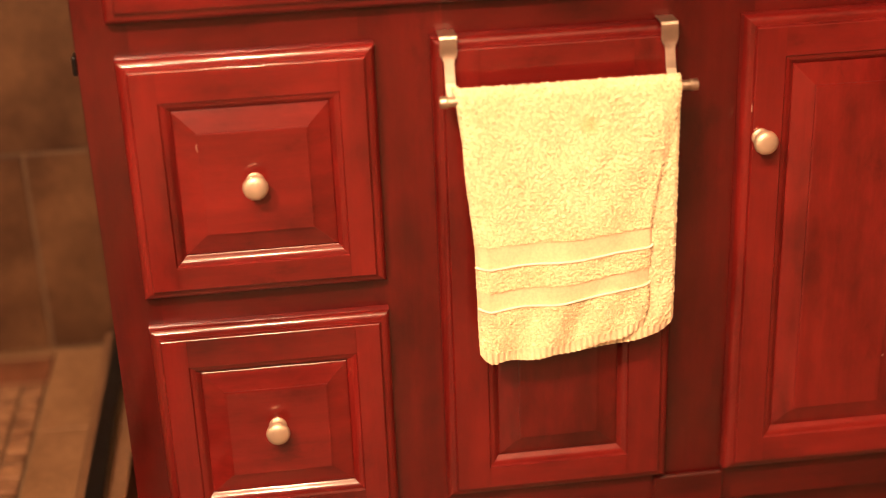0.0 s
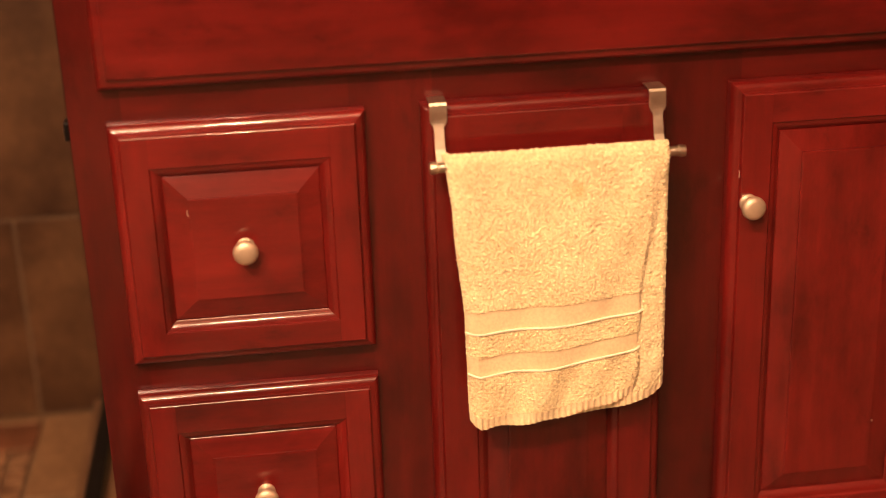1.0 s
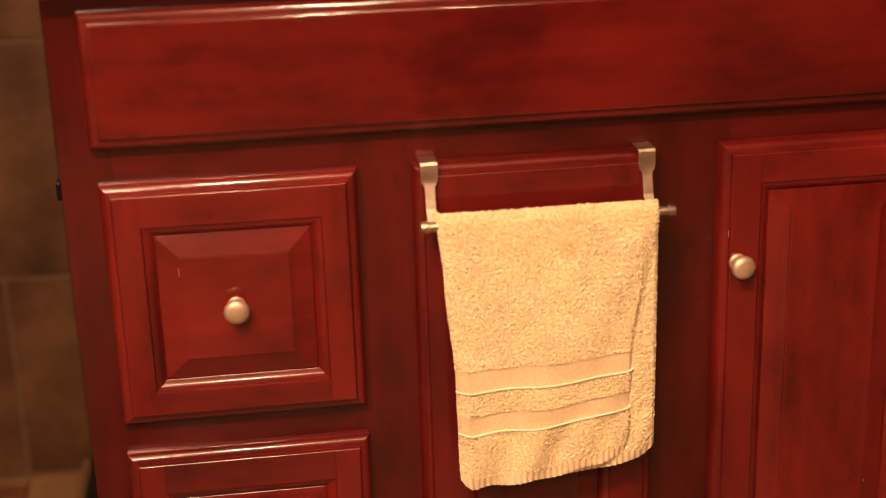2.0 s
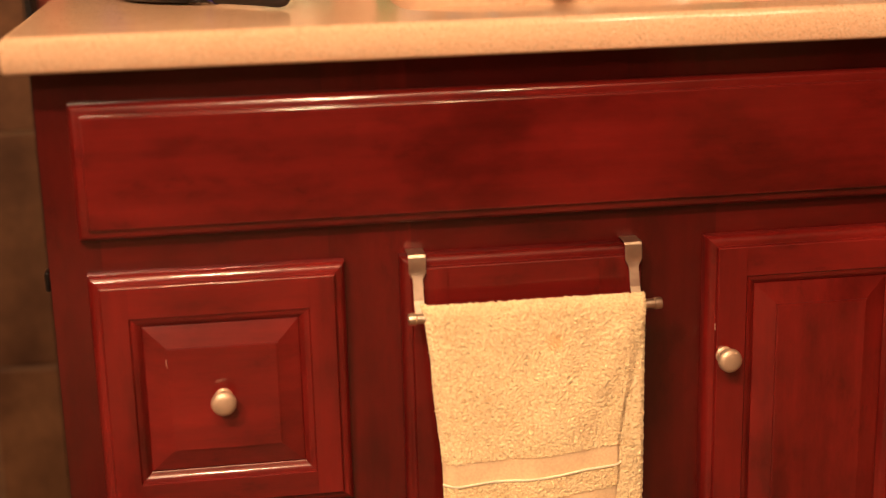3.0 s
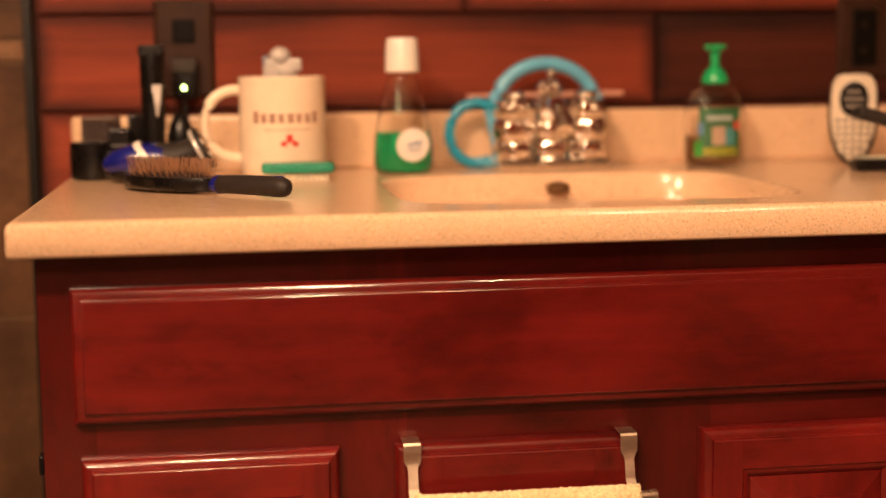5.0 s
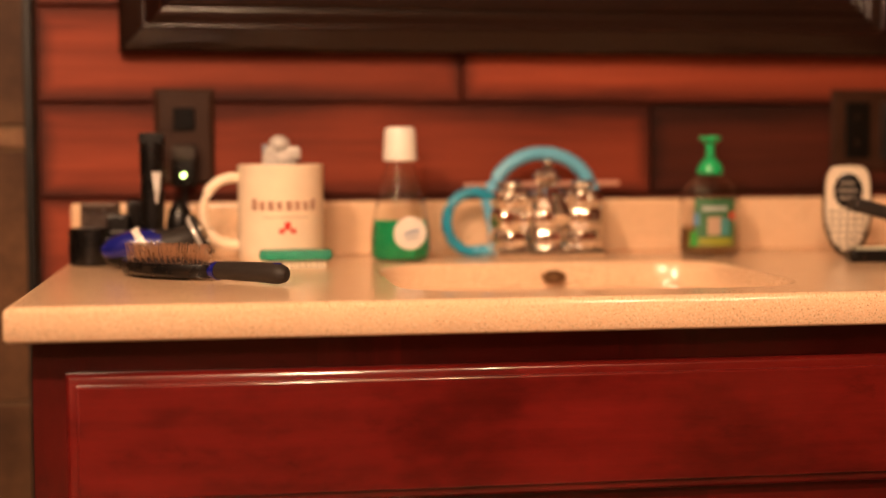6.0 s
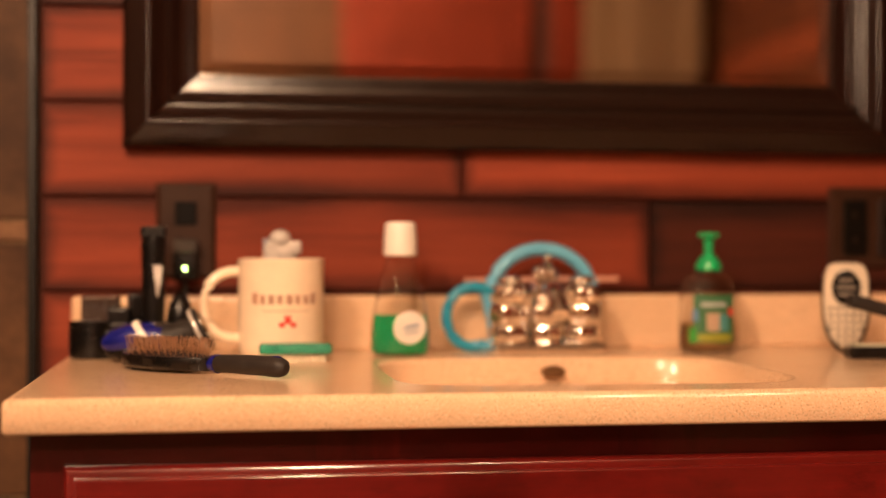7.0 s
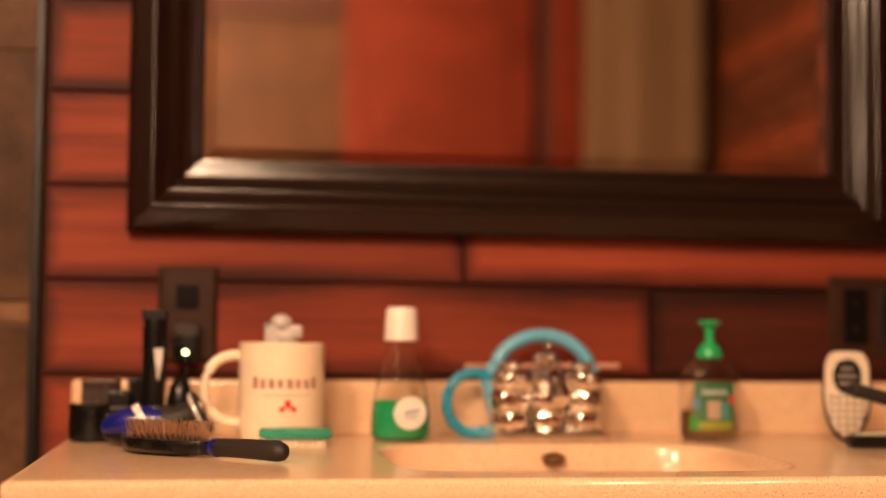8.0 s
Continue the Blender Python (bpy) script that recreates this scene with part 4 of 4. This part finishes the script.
def tiers(rows, lobes, deep, n=60, steps=9):
    """Rounded swellings stacked one on another, each softly lobed; rows of (radius, waist, base height, top height)."""
    verts, faces = [], []
    for k, (r, waist, h0, h1) in enumerate(rows):
        for s_ in range(steps + 1):
            c = math.cos(math.pi * (s_ / steps - 0.5))
            h = (h0 + h1) / 2 + (h1 - h0) / 2 * math.sin(math.pi * (s_ / steps - 0.5))
            for i in range(n):
                a = 2 * math.pi * i / n
                g = waist + (r - waist) * c * (1 + deep * math.cos(lobes * (a + k * math.pi / lobes))) + r * deep * c * math.cos(lobes * (a + k * math.pi / lobes))
                verts.append((g * math.cos(a), g * math.sin(a), h))
    count = len(rows) * (steps + 1)
    for k in range(count - 1):
        for i in range(n):
            j = (i + 1) % n
            faces.append((k * n + i, k * n + j, (k + 1) * n + j, (k + 1) * n + i))
    faces.append(tuple((count - 1) * n + i for i in range(n)))
    faces.append(tuple(reversed(range(n))))
    return verts, faces


KNOB = tiers([(0.0225, 0.0195, 0.010, 0.034), (0.0230, 0.0200, 0.034, 0.059), (0.0215, 0.0180, 0.059, 0.082), (0.0140, 0.003, 0.082, 0.093)], 7, 0.05)
SPOUT = tiers([(0.0200, 0.0172, 0.010, 0.034), (0.0190, 0.0162, 0.034, 0.059), (0.0185, 0.0155, 0.059, 0.084), (0.0150, 0.002, 0.084, 0.106)], 7, 0.05)
for dx, turn in ((-0.046, 8), (0.044, -10)):
    part("handle", moved(KNOB, at(0.240 + dx, 0.440, CT, turn)), BRIGHT, faucet, "lobed chrome handle", True)
    part("handle_lever", bm_moved(block(-0.006, 0.006, -0.034, 0.002, 0.066, 0.076, 0.003, 2), at(0.240 + dx, 0.440, CT, -turn * 2)), CHROME, faucet)
part("spout_body", moved(SPOUT, at(0.240, 0.446, CT, 20)), BRIGHT, faucet, smooth=True)
part("spout", moved(tube([(0, 0, 0.070), (0, -0.020, 0.078), (0, -0.045, 0.074), (0, -0.068, 0.062), (0, -0.080, 0.048)], [0.012, 0.0120, 0.0115, 0.011, 0.0105], 10), at(0.240, 0.446, CT)), CHROME, faucet, smooth=True)
part("lift_rod", moved(joined(tube([(0, 0, 0.01), (0, 0, 0.110)], 0.0022, 10), ellipsoid(0, 0, 0.113, 0.006, 0.006, 0.006)), at(0.248, 0.470, CT)), CHROME, faucet, smooth=True)

# blue loops behind the faucet
SKY = plain("light_blue_plastic", (0.12, 0.42, 0.62), 0.3, var=0.08)
TEALB = plain("teal_blue_plastic", (0.01, 0.26, 0.42), 0.3, var=0.08)
loop = thing("plastic_loop_toy", (0.235, 0.485, CT), "light-blue and teal plastic loops leaning behind the faucet", "plastic loops")
arc = [(0.245 + 0.066 * math.cos(radians(a)), 0.490, 0.893 + 0.062 * math.sin(radians(a))) for a in range(-75, 236, 8)]
part("large_loop", tube(arc, 0.0085, 14), SKY, loop, "large light-blue loop", True)
arc2 = [(0.157 + 0.033 * math.cos(radians(a)), 0.478, 0.872 + 0.0365 * math.sin(radians(a))) for a in range(50, 305, 8)]
part("small_loop", tube(arc2, 0.0065, 14), TEALB, loop, "small teal loop", True)
part("link", tube([(0.176, 0.478, 0.901), (0.180, 0.479, 0.885), (0.183, 0.480, 0.862), (0.184, 0.480, 0.838)], [0.0105, 0.0095, 0.0075, 0.0065], 12, flat=0.6), SKY, loop, smooth=True)
part("small_loop_foot", tube([(0.156, 0.478, 0.8365), (0.185, 0.478, 0.8365)], 0.0065, 12), SKY, loop, smooth=True)
tbrush = thing("toothbrush", (0.27, 0.500, 0.917), "pale pink toothbrush handle lying across the blue loop", "toothbrush")
part("handle", tube([(0.150, 0.5035, 0.916), (0.22, 0.504, 0.9165), (0.300, 0.504, 0.9170), (0.346, 0.504, 0.9175)], [0.0025, 0.0030, 0.0036, 0.0030], 10), plain("pale_pink_plastic", (0.60, 0.32, 0.24), 0.35), tbrush, smooth=True)

# soap dispenser
SOAPGREEN = plain("bright_green_plastic", (0.008, 0.36, 0.12), 0.3, var=0.08, coat=0.3)
soap = thing("soap_dispenser", (0.442, 0.438, CT), "clear soap dispenser with bright green pump and colourful label", "soap dispenser")
SB = at(0.442, 0.438, CT)
oval2 = Matrix.Diagonal((1.0, 0.62, 1.0, 1))
part("bottle", moved(hollow([(0.032, 0.0), (0.0360, 0.002), (0.0372, 0.008), (0.0372, 0.060), (0.0350, 0.076), (0.0290, 0.088), (0.0190, 0.096), (0.0135, 0.099), (0.0135, 0.103)]), SB @ oval2), CLEARPL, soap, smooth=True)
part("soap_liquid", moved(lathe([(0.031, 0.003), (0.0345, 0.005), (0.0355, 0.010), (0.0355, 0.034), (0.0353, 0.036)], 40), SB @ oval2), clear("amber_soap", (0.92, 0.82, 0.66), 0.0, 1.18), soap, smooth=True)
part("collar", moved(lathe([(0.0135, 0.098), (0.0160, 0.100), (0.0158, 0.106), (0.0120, 0.113), (0.0070, 0.118)], 28), SB), SOAPGREEN, soap, "bright green pump collar", True)
part("pump_stem", moved(lathe([(0.0060, 0.116), (0.0056, 0.124), (0.0058, 0.137)], 16), SB), SOAPGREEN, soap, smooth=True)
part("pump_head", moved(joined(lathe([(0.0062, 0.1345), (0.0085, 0.1375), (0.0132, 0.1400), (0.0140, 0.1425), (0.0120, 0.1450)], 24), tube([(0, 0, 0.1415), (0.010, 0.016, 0.1420), (0.016, 0.026, 0.1400)], [0.0040, 0.0036, 0.0030], 12)), SB), SOAPGREEN, soap, smooth=True)
part("dip_tube", moved(tube([(0, 0, 0.008), (0, 0, 0.100)], 0.0028, 10), SB), CLEARPL, soap, smooth=True)


def curved_label(x0, x1, z0, z1, lift, m, n=8):
    verts, faces = [], []
    for i in range(n + 1):
        a = (x0 + (x1 - x0) * i / n) / 0.0375
        for z in (z0, z1):
            verts.append((0.0378 * math.sin(a) * (1 + lift), -0.62 * 0.0378 * math.cos(a) * (1 + lift), z))
    for i in range(n):
        faces.append((2 * i, 2 * i + 2, 2 * i + 3, 2 * i + 1))
    return moved((verts, faces), m)


for x0, x1, z0, z1, lift, c, nm in ((-0.027, 0.027, 0.012, 0.070, 0.005, (0.035, 0.14, 0.06), "label"), (-0.017, 0.015, 0.055, 0.061, 0.02, (0.34, 0.40, 0.38), "label_bar"),
                                 (-0.021, 0.023, 0.013, 0.023, 0.02, (0.26, 0.27, 0.03), "label_patch"), (-0.010, 0.008, 0.026, 0.048, 0.02, (0.42, 0.30, 0.22), "label_patch"),
                                 (0.017, 0.026, 0.044, 0.054, 0.02, (0.55, 0.05, 0.03), "label_patch"), (-0.028, -0.020, 0.038, 0.052, 0.02, (0.08, 0.20, 0.35), "label_patch"), (0.006, 0.018, 0.026, 0.046, 0.022, (0.06, 0.25, 0.26), "label_patch"),
                                 (-0.033, -0.022, 0.012, 0.030, 0.022, (0.03, 0.28, 0.03), "label_patch")):
    part(nm, curved_label(x0, x1, z0, z1, lift, SB), plain("print_" + nm, c, 0.4), soap)

# foot file in its black case, and the straightener in front of it
ffile = thing("foot_file", (0.607, 0.410, CT), "upright oval foot file, pale pitted face in black casing", "foot file")
FF = Matrix.Translation((0.5965, 0.388, CT)) @ Matrix.Rotation(radians(-22), 4, "Z") @ Matrix.Rotation(radians(8), 4, "X") @ Matrix.Diagonal((0.90, 1, 1.02, 1))


def oval_plate(w, z0, z1, y0, y1, n=36):
    """Round-cornered at the top, tapering to a rounded foot."""
    pts = []
    h = z1 - z0
    for i in range(n):
        a = 2 * math.pi * i / n
        c, s = math.cos(a), math.sin(a)
        p = 0.45 if s > 0 else 1.0
        pts.append((w * math.copysign(abs(c) ** p, c), z0 + h * 0.55 + (h * 0.45 if s > 0 else h * 0.55) * math.copysign(abs(s) ** p, s)))
    verts = [(x, y0 + 0.002, z0 + h / 2 + (z - z0 - h / 2) * 0.97) for x, z in [(x * 0.95, z) for x, z in pts]] + [(x, y0 + 0.004, z) for x, z in pts] + [(x, y1, z) for x, z in pts]
    faces = [tuple(range(n))]
    for r in (0, 1):
        for i in range(n):
            j = (i + 1) % n
            faces.append((r * n + i, r * n + j, (r + 1) * n + j, (r + 1) * n + i))
    faces.append(tuple(2 * n + i for i in range(n))[::-1])
    return verts, faces


part("casing", moved(oval_plate(0.0318, 0.0005, 0.102, -0.004, 0.018), FF), BLACKPL, ffile)
part("face_plate", moved(oval_plate(0.0290, 0.007, 0.1075, -0.010, 0.006), FF), plain("pale_stone_plastic", (0.66, 0.58, 0.46), 0.45, var=0.06), ffile, "pale pitted oval face")
part("badge", moved(lathe([(0.0185, 0.0), (0.0185, 0.0025), (0.017, 0.0032)], 32), FF @ Matrix.Translation((0, -0.0075, 0.080)) @ Matrix.Rotation(radians(90), 4, "X") @ Matrix.Diagonal((1, 1.12, 1, 1))), BLACKPL, ffile, "black oval badge")
for k, w in enumerate((0.009, 0.013, 0.010)):
    part("badge_bar", bm_moved(block(-w, w, -0.0118, -0.0105, 0.0875 - 0.0085 * k, 0.0905 - 0.0085 * k), FF), plain("grey_print", (0.22, 0.19, 0.16), 0.5), ffile)
DARKPIT = plain("dark_pit", (0.07, 0.05, 0.035), 0.7)
for i in range(5):
    for j in range(6):
        x, z = (i - 2) * 0.0098, 0.014 + j * 0.0082
        if abs(x) < 0.026 * (0.45 + 0.55 * min(1, (z - 0.004) / 0.035)):
            part("pit", moved(tube([(x - 0.0026, -0.0084, z), (x + 0.0026, -0.0084, z + 0.0003)], 0.0017, 6), FF), DARKPIT, ffile)
iron = thing("hair_straightener", (0.66, 0.355, CT), "open black hair straightener with pale plate, lying on its side", "hair straightener")
HS = at(0.5600, 0.302, CT, 0)
part("lower_arm", bm_moved(block(0.0, 0.17, -0.013, 0.013, 0.0005, 0.0145, 0.004, 3), HS @ Matrix.Rotation(radians(-4), 4, "Z")), BLACKPL, iron)
part("plate", bm_moved(block(0.006, 0.115, -0.011, 0.011, 0.0143, 0.0175, 0.001, 1), HS @ Matrix.Rotation(radians(-4), 4, "Z")), plain("pale_ceramic_plate", (0.45, 0.46, 0.36), 0.3), iron, "pale ceramic plate")
part("upper_arm", bm_moved(block(0.0, 0.165, -0.013, 0.013, -0.0065, 0.0085, 0.005, 3), HS @ Matrix.Translation((0.002, 0, 0.0665)) @ Matrix.Rotation(radians(15), 4, "Y")), DARKRUBBER, iron)
part("hinge", moved(lathe([(0.012, -0.014), (0.0135, -0.012), (0.0135, 0.012), (0.012, 0.014)], 20), HS @ Matrix.Translation((0.168, 0, 0.0145)) @ Matrix.Rotation(radians(90), 4, "X")), BLACKPL, iron, smooth=True)

# ---- fittings on the wall ----
def cover_plate(x0, x1, z0, z1, parent):
    y = WALL_Y - 0.001
    return part("cover_plate", rings(x0, x1, z0, z1, [(0, y), (0, y - 0.003), (0.004, y - 0.0065), (0.0055, y - 0.0068), (0.007, y - 0.0062), (0.011, y - 0.0062)]), BROWNPLATE, parent)


outlet = thing("wall_outlet", (-0.189, WALL_Y, 0.975), "dark brown wall outlet with plug-in adapter", "outlet")
cover_plate(-0.2255, -0.1535, 0.9185, 1.0350, outlet)
part("socket", block(-0.2030, -0.1765, WALL_Y - 0.0095, WALL_Y - 0.006, 0.983, 1.012, 0.002, 2), plain("black_socket", (0.003, 0.002, 0.002), 0.5, spec=0.1), outlet)
part("socket", block(-0.2030, -0.1765, WALL_Y - 0.0095, WALL_Y - 0.006, 0.938, 0.967, 0.002, 2), plain("black_socket", (0.003, 0.002, 0.002), 0.5, spec=0.1), outlet)
adapter = thing("power_adapter", (-0.190, WALL_Y - 0.02, 0.94), "small black plug-in adapter with lit green indicator", "adapter")
part("housing", block(-0.2045, -0.1755, WALL_Y - 0.030, WALL_Y - 0.0098, 0.916, 0.966, 0.004, 3), BLACKPL, adapter)
part("step", block(-0.2040, -0.1760, WALL_Y - 0.033, WALL_Y - 0.0302, 0.949, 0.9655, 0.001, 1), plain("grey_plastic", (0.045, 0.036, 0.03), 0.4, spec=0.2), adapter)
lm, lnt, lb = node_material("green_indicator_glow")
lb.inputs["Base Color"].default_value = (0.2, 0.5, 0.1, 1)
lb.inputs["Emission Color"].default_value = (0.55, 1.0, 0.22, 1)
lb.inputs["Emission Strength"].default_value = 22.0
part("indicator", moved(lathe([(0.0022, 0), (0.0022, 0.001), (0.0020, 0.0020), (0.0008, 0.0023)], 16), Matrix.Translation((-0.1905, WALL_Y - 0.030, 0.9305)) @ Matrix.Rotation(radians(90), 4, "X")), lm, adapter, "lit green indicator", True)
part("cable", tube([(-0.190, WALL_Y - 0.022, 0.917), (-0.189, WALL_Y - 0.024, 0.900), (-0.186, WALL_Y - 0.0275, 0.880), (-0.190, WALL_Y - 0.030, 0.850), (-0.197, WALL_Y - 0.045, 0.8325), (-0.215, WALL_Y - 0.062, 0.8325)], 0.0022, 10), BLACKPL, adapter, smooth=True)
switch = thing("wall_switch", (0.70, WALL_Y, 0.985), "dark brown double wall plate with outlet and switch", "switch plate")
cover_plate(0.6385, 0.7560, 0.9300, 1.0360, switch)
part("socket", block(0.656, 0.6905, WALL_Y - 0.0095, WALL_Y - 0.006, 0.946, 1.020, 0.002, 2), plain("black_socket", (0.004, 0.003, 0.002), 0.5, spec=0.1), switch)
part("rocker", block(0.7045, 0.739, WALL_Y - 0.0105, WALL_Y - 0.006, 0.946, 1.020, 0.002, 2), plain("black_rocker", (0.008, 0.006, 0.005), 0.3), switch)
for z in (0.967, 1.000):
    part("screw", moved(lathe([(0.0028, 0), (0.0026, 0.0012), (0.0010, 0.0015)], 12), Matrix.Translation((0.672, WALL_Y - 0.0095, z)) @ Matrix.Rotation(radians(90), 4, "X")), BROWNPLATE, switch)

# ---- the far side of the room ----
REDDOOR = plain("red_brown_stained_wood", (0.150, 0.022, 0.009), 0.5, var=0.25, scale=5.0, spec=0.2)
south = thing("door_1", (0.66, SOUTH, 0.0), "tall closed red-stained wooden closet door", "door", "", "structure")
part("leaf", block(0.33, 0.955, SOUTH + 0.001, SOUTH + 0.035, 0.005, 2.36, 0.003, 1), REDDOOR, south)
for z0, z1 in ((0.15, 0.85), (0.98, 1.28), (1.42, 2.25)):
    part("door_panel", block(0.43, 0.86, SOUTH + 0.035, SOUTH + 0.042, z0, z1, 0.006, 1), REDDOOR, south)
for x0, x1 in ((0.265, 0.328), (1.030, 1.150)):
    part("casing", block(x0, x1, SOUTH + 0.001, SOUTH + 0.022, 0.0, 2.41, 0.003, 1), REDDOOR, south)
# thin dark strip, its colour standing in for the shade of a recess
part("jamb_gap", block(0.957, 1.028, SOUTH + 0.001, SOUTH + 0.006, 0.0, 2.36), JOINT, south, "dark strip painting the shade of a gap beside the door")
header = tagged(part("trim_1", block(-1.49, 0.262, SOUTH + 0.001, SOUTH + 0.03, 2.10, 2.41, 0.004, 1), JOINT), "dark stained board along the top of the wall", "trim", "", "structure")
closet = thing("linen_cabinet", (1.38, SOUTH + 0.1, 0.0), "shallow tall tan painted linen cabinet with two doors", "cabinet")
part("body", block(1.16, 1.60, SOUTH + 0.001, SOUTH + 0.03, 0.0, 2.38, 0.003, 1), PAINT, closet)
for x0, x1 in ((1.168, 1.376), (1.384, 1.592)):
    part("cabinet_door", rings(x0, x1, 0.1, 2.33, [(0, SOUTH + 0.031), (0, SOUTH + 0.048), (0.05, SOUTH + 0.048), (0.056, SOUTH + 0.042), (0.09, SOUTH + 0.042)]), PAINT, closet)

# ---- planks on the wall ----
plank_wall = thing("plank_wall", (0.4, WALL_Y, 0.79), "horizontal red-brown wood plank wall cladding with dark joints", "wall cladding", "", "structure")
rng = random.Random(4)


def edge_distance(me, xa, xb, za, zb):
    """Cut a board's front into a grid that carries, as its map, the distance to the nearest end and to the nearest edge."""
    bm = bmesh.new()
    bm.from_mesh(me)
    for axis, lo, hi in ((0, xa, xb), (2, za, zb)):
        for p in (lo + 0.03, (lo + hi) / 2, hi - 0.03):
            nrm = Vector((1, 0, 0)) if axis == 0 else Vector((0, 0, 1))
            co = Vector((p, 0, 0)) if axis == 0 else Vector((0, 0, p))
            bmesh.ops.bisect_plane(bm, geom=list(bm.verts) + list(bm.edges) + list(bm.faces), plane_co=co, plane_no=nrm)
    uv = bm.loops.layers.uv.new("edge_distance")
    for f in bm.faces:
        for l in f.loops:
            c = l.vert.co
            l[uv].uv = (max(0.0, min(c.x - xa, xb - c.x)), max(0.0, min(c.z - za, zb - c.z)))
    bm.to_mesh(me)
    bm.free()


rows_z = [0.787 + 0.1155 * i for i in range(14)]
cuts = {1: [0.398], 2: [0.1535], 3: [0.62], 4: [0.30], 5: [0.05], 6: [0.5], 7: [0.2]}
for i, z0 in enumerate(rows_z):
    xs = [LEFT_END + 0.004] + sorted(cuts.get(i, [0.35])) + [EAST - 0.013]
    for k, (xa, xb) in enumerate(zip(xs, xs[1:])):
        data = block(xa + 0.001, xb - 0.001, WALL_Y - 0.0005, WALL_Y + 0.0118, z0 + 0.0012, z0 + 0.1155 - 0.0012, 0.0018, 1)
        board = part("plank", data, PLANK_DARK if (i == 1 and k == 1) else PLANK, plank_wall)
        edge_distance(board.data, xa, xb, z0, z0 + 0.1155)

side_cladding = thing("side_plank_wall", (EAST, -1.2, 0.0), "horizontal red-brown wood plank cladding on the side wall", "wall cladding", "", "structure")
SIDE_A = plain("red_brown_side_plank", (0.150, 0.034, 0.012), 0.6, var=0.3, scale=9.0, bumpy=0.2, spec=0.15)
SIDE_B = plain("brown_side_plank", (0.085, 0.024, 0.009), 0.6, var=0.35, scale=9.0, bumpy=0.2, spec=0.15)
for i in range(20):
    y_cut = -1.9 + 0.37 * (i % 4)
    for ya, yb in ((SOUTH + 0.002, y_cut), (y_cut, WALL_Y - 0.002)):
        part("plank", block(EAST - 0.012, EAST - 0.0005, ya + 0.002, yb - 0.002, 0.003 + 0.1195 * i, 0.1195 * (i + 1) - 0.003, 0.004, 1), SIDE_A if i % 3 == 1 else SIDE_B, side_cladding)

# ---- shower beyond the glass ----
SHOWER_Z = 0.08
shower_wall = thing("shower_tile_wall", (-0.9, WALL_Y, 0.08), "brown stone-tiled shower wall with beige grout", "tile wall", "", "structure")
part("grout_bed", block(-1.5, LEFT_END - 0.0005, WALL_Y + 0.004, WALL_Y + 0.0121, 0.0, 2.42), GROUT, shower_wall)
tz = [SHOWER_Z, 0.355, 0.655, 0.9615, 0.9890, 1.295, 1.602, 1.909, 2.216]
for i, (za, zb) in enumerate(zip(tz, tz[1:])):
    w = 0.305 if zb - za > 0.1 else 0.05
    x = LEFT_END - (0.097 if i % 2 == 0 else 0.205)
    xr = LEFT_END - 0.005
    while xr > -1.49:
        xl = max(x, -1.499)
        part("tile", block(xl + 0.002, xr - 0.002, WALL_Y + 0.0005, WALL_Y + 0.0085, za + 0.002, zb - 0.002, 0.0015, 1), MOSAIC if w < 0.1 else TILE, shower_wall)
        xr, x = xl, xl - w
shower_floor = thing("shower_floor", (-0.9, 0.1, 0.0), "brown mosaic-tiled shower floor", "shower floor", "", "structure")
part("grout_bed", block(-1.5, -0.392, -1.0, WALL_Y + 0.004, -0.0015, SHOWER_Z - 0.0035), GROUT, shower_floor)
mosaic_bm = block(-0.0125, 0.0125, -0.0125, 0.0125, -0.004, 0.004, 0.001, 1)
m_tile = bpy.data.meshes.new("mosaic_piece")
mosaic_bm.to_mesh(m_tile)
mosaic_bm.free()
m_tile.materials.append(MOSAIC)
for i in range(12):
    for j in range(24):
        ob = part("mosaic_tile", m_tile, None, shower_floor)
        ob.matrix_parent_inverse = Matrix.Identity(4)
        ob.location = (-0.475 - 0.0285 * i - shower_floor.location.x, 0.433 - 0.0285 * j - shower_floor.location.y, SHOWER_Z - 0.0025 - shower_floor.location.z)
for k in range(5):
    xb = -0.460 - 0.155 * k
    part("border_tile", block(xb - 0.152, xb, 0.450, 0.515, SHOWER_Z - 0.006, SHOWER_Z + 0.0012, 0.001, 1), ROW_TILE, shower_floor)
for y0, y1 in ((0.323, 0.535), (0.018, 0.320), (-0.287, 0.015), (-0.592, -0.290), (-0.90, -0.595)):
    part("edge_tile", block(-0.458, -0.394, y0, y1, SHOWER_Z - 0.006, SHOWER_Z + 0.0012, 0.001, 1), EDGE_TILE, shower_floor)
part("edge_tile", block(-1.49, -0.460, 0.518, WALL_Y, SHOWER_Z - 0.006, SHOWER_Z + 0.0012, 0.001, 1), EDGE_TILE, shower_floor)
part("shower_curb", block(-0.392, -0.336, -1.0, WALL_Y - 0.001, -0.0015, 0.098, 0.003, 2), tile_material("curb_stone", (0.10, 0.050, 0.025), (0.17, 0.09, 0.048)), None)
tagged(bpy.data.objects["shower_curb"], "brown tiled curb at the edge of the shower", "shower curb", "", "structure")
screen = thing("shower_trim", (LEFT_END, 0.1, 0.1), "black metal channel along the shower curb and wall", "trim")
part("wall_channel", block(LEFT_END - 0.0105, LEFT_END - 0.0002, WALL_Y - 0.014, WALL_Y - 0.0008, 0.099, 1.96, 0.001, 1), BLACKMETAL, screen)
part("floor_channel", block(LEFT_END - 0.010, LEFT_END + 0.010, -0.8, WALL_Y - 0.0145, 0.0985, 0.116, 0.001, 1), BLACKMETAL, screen)
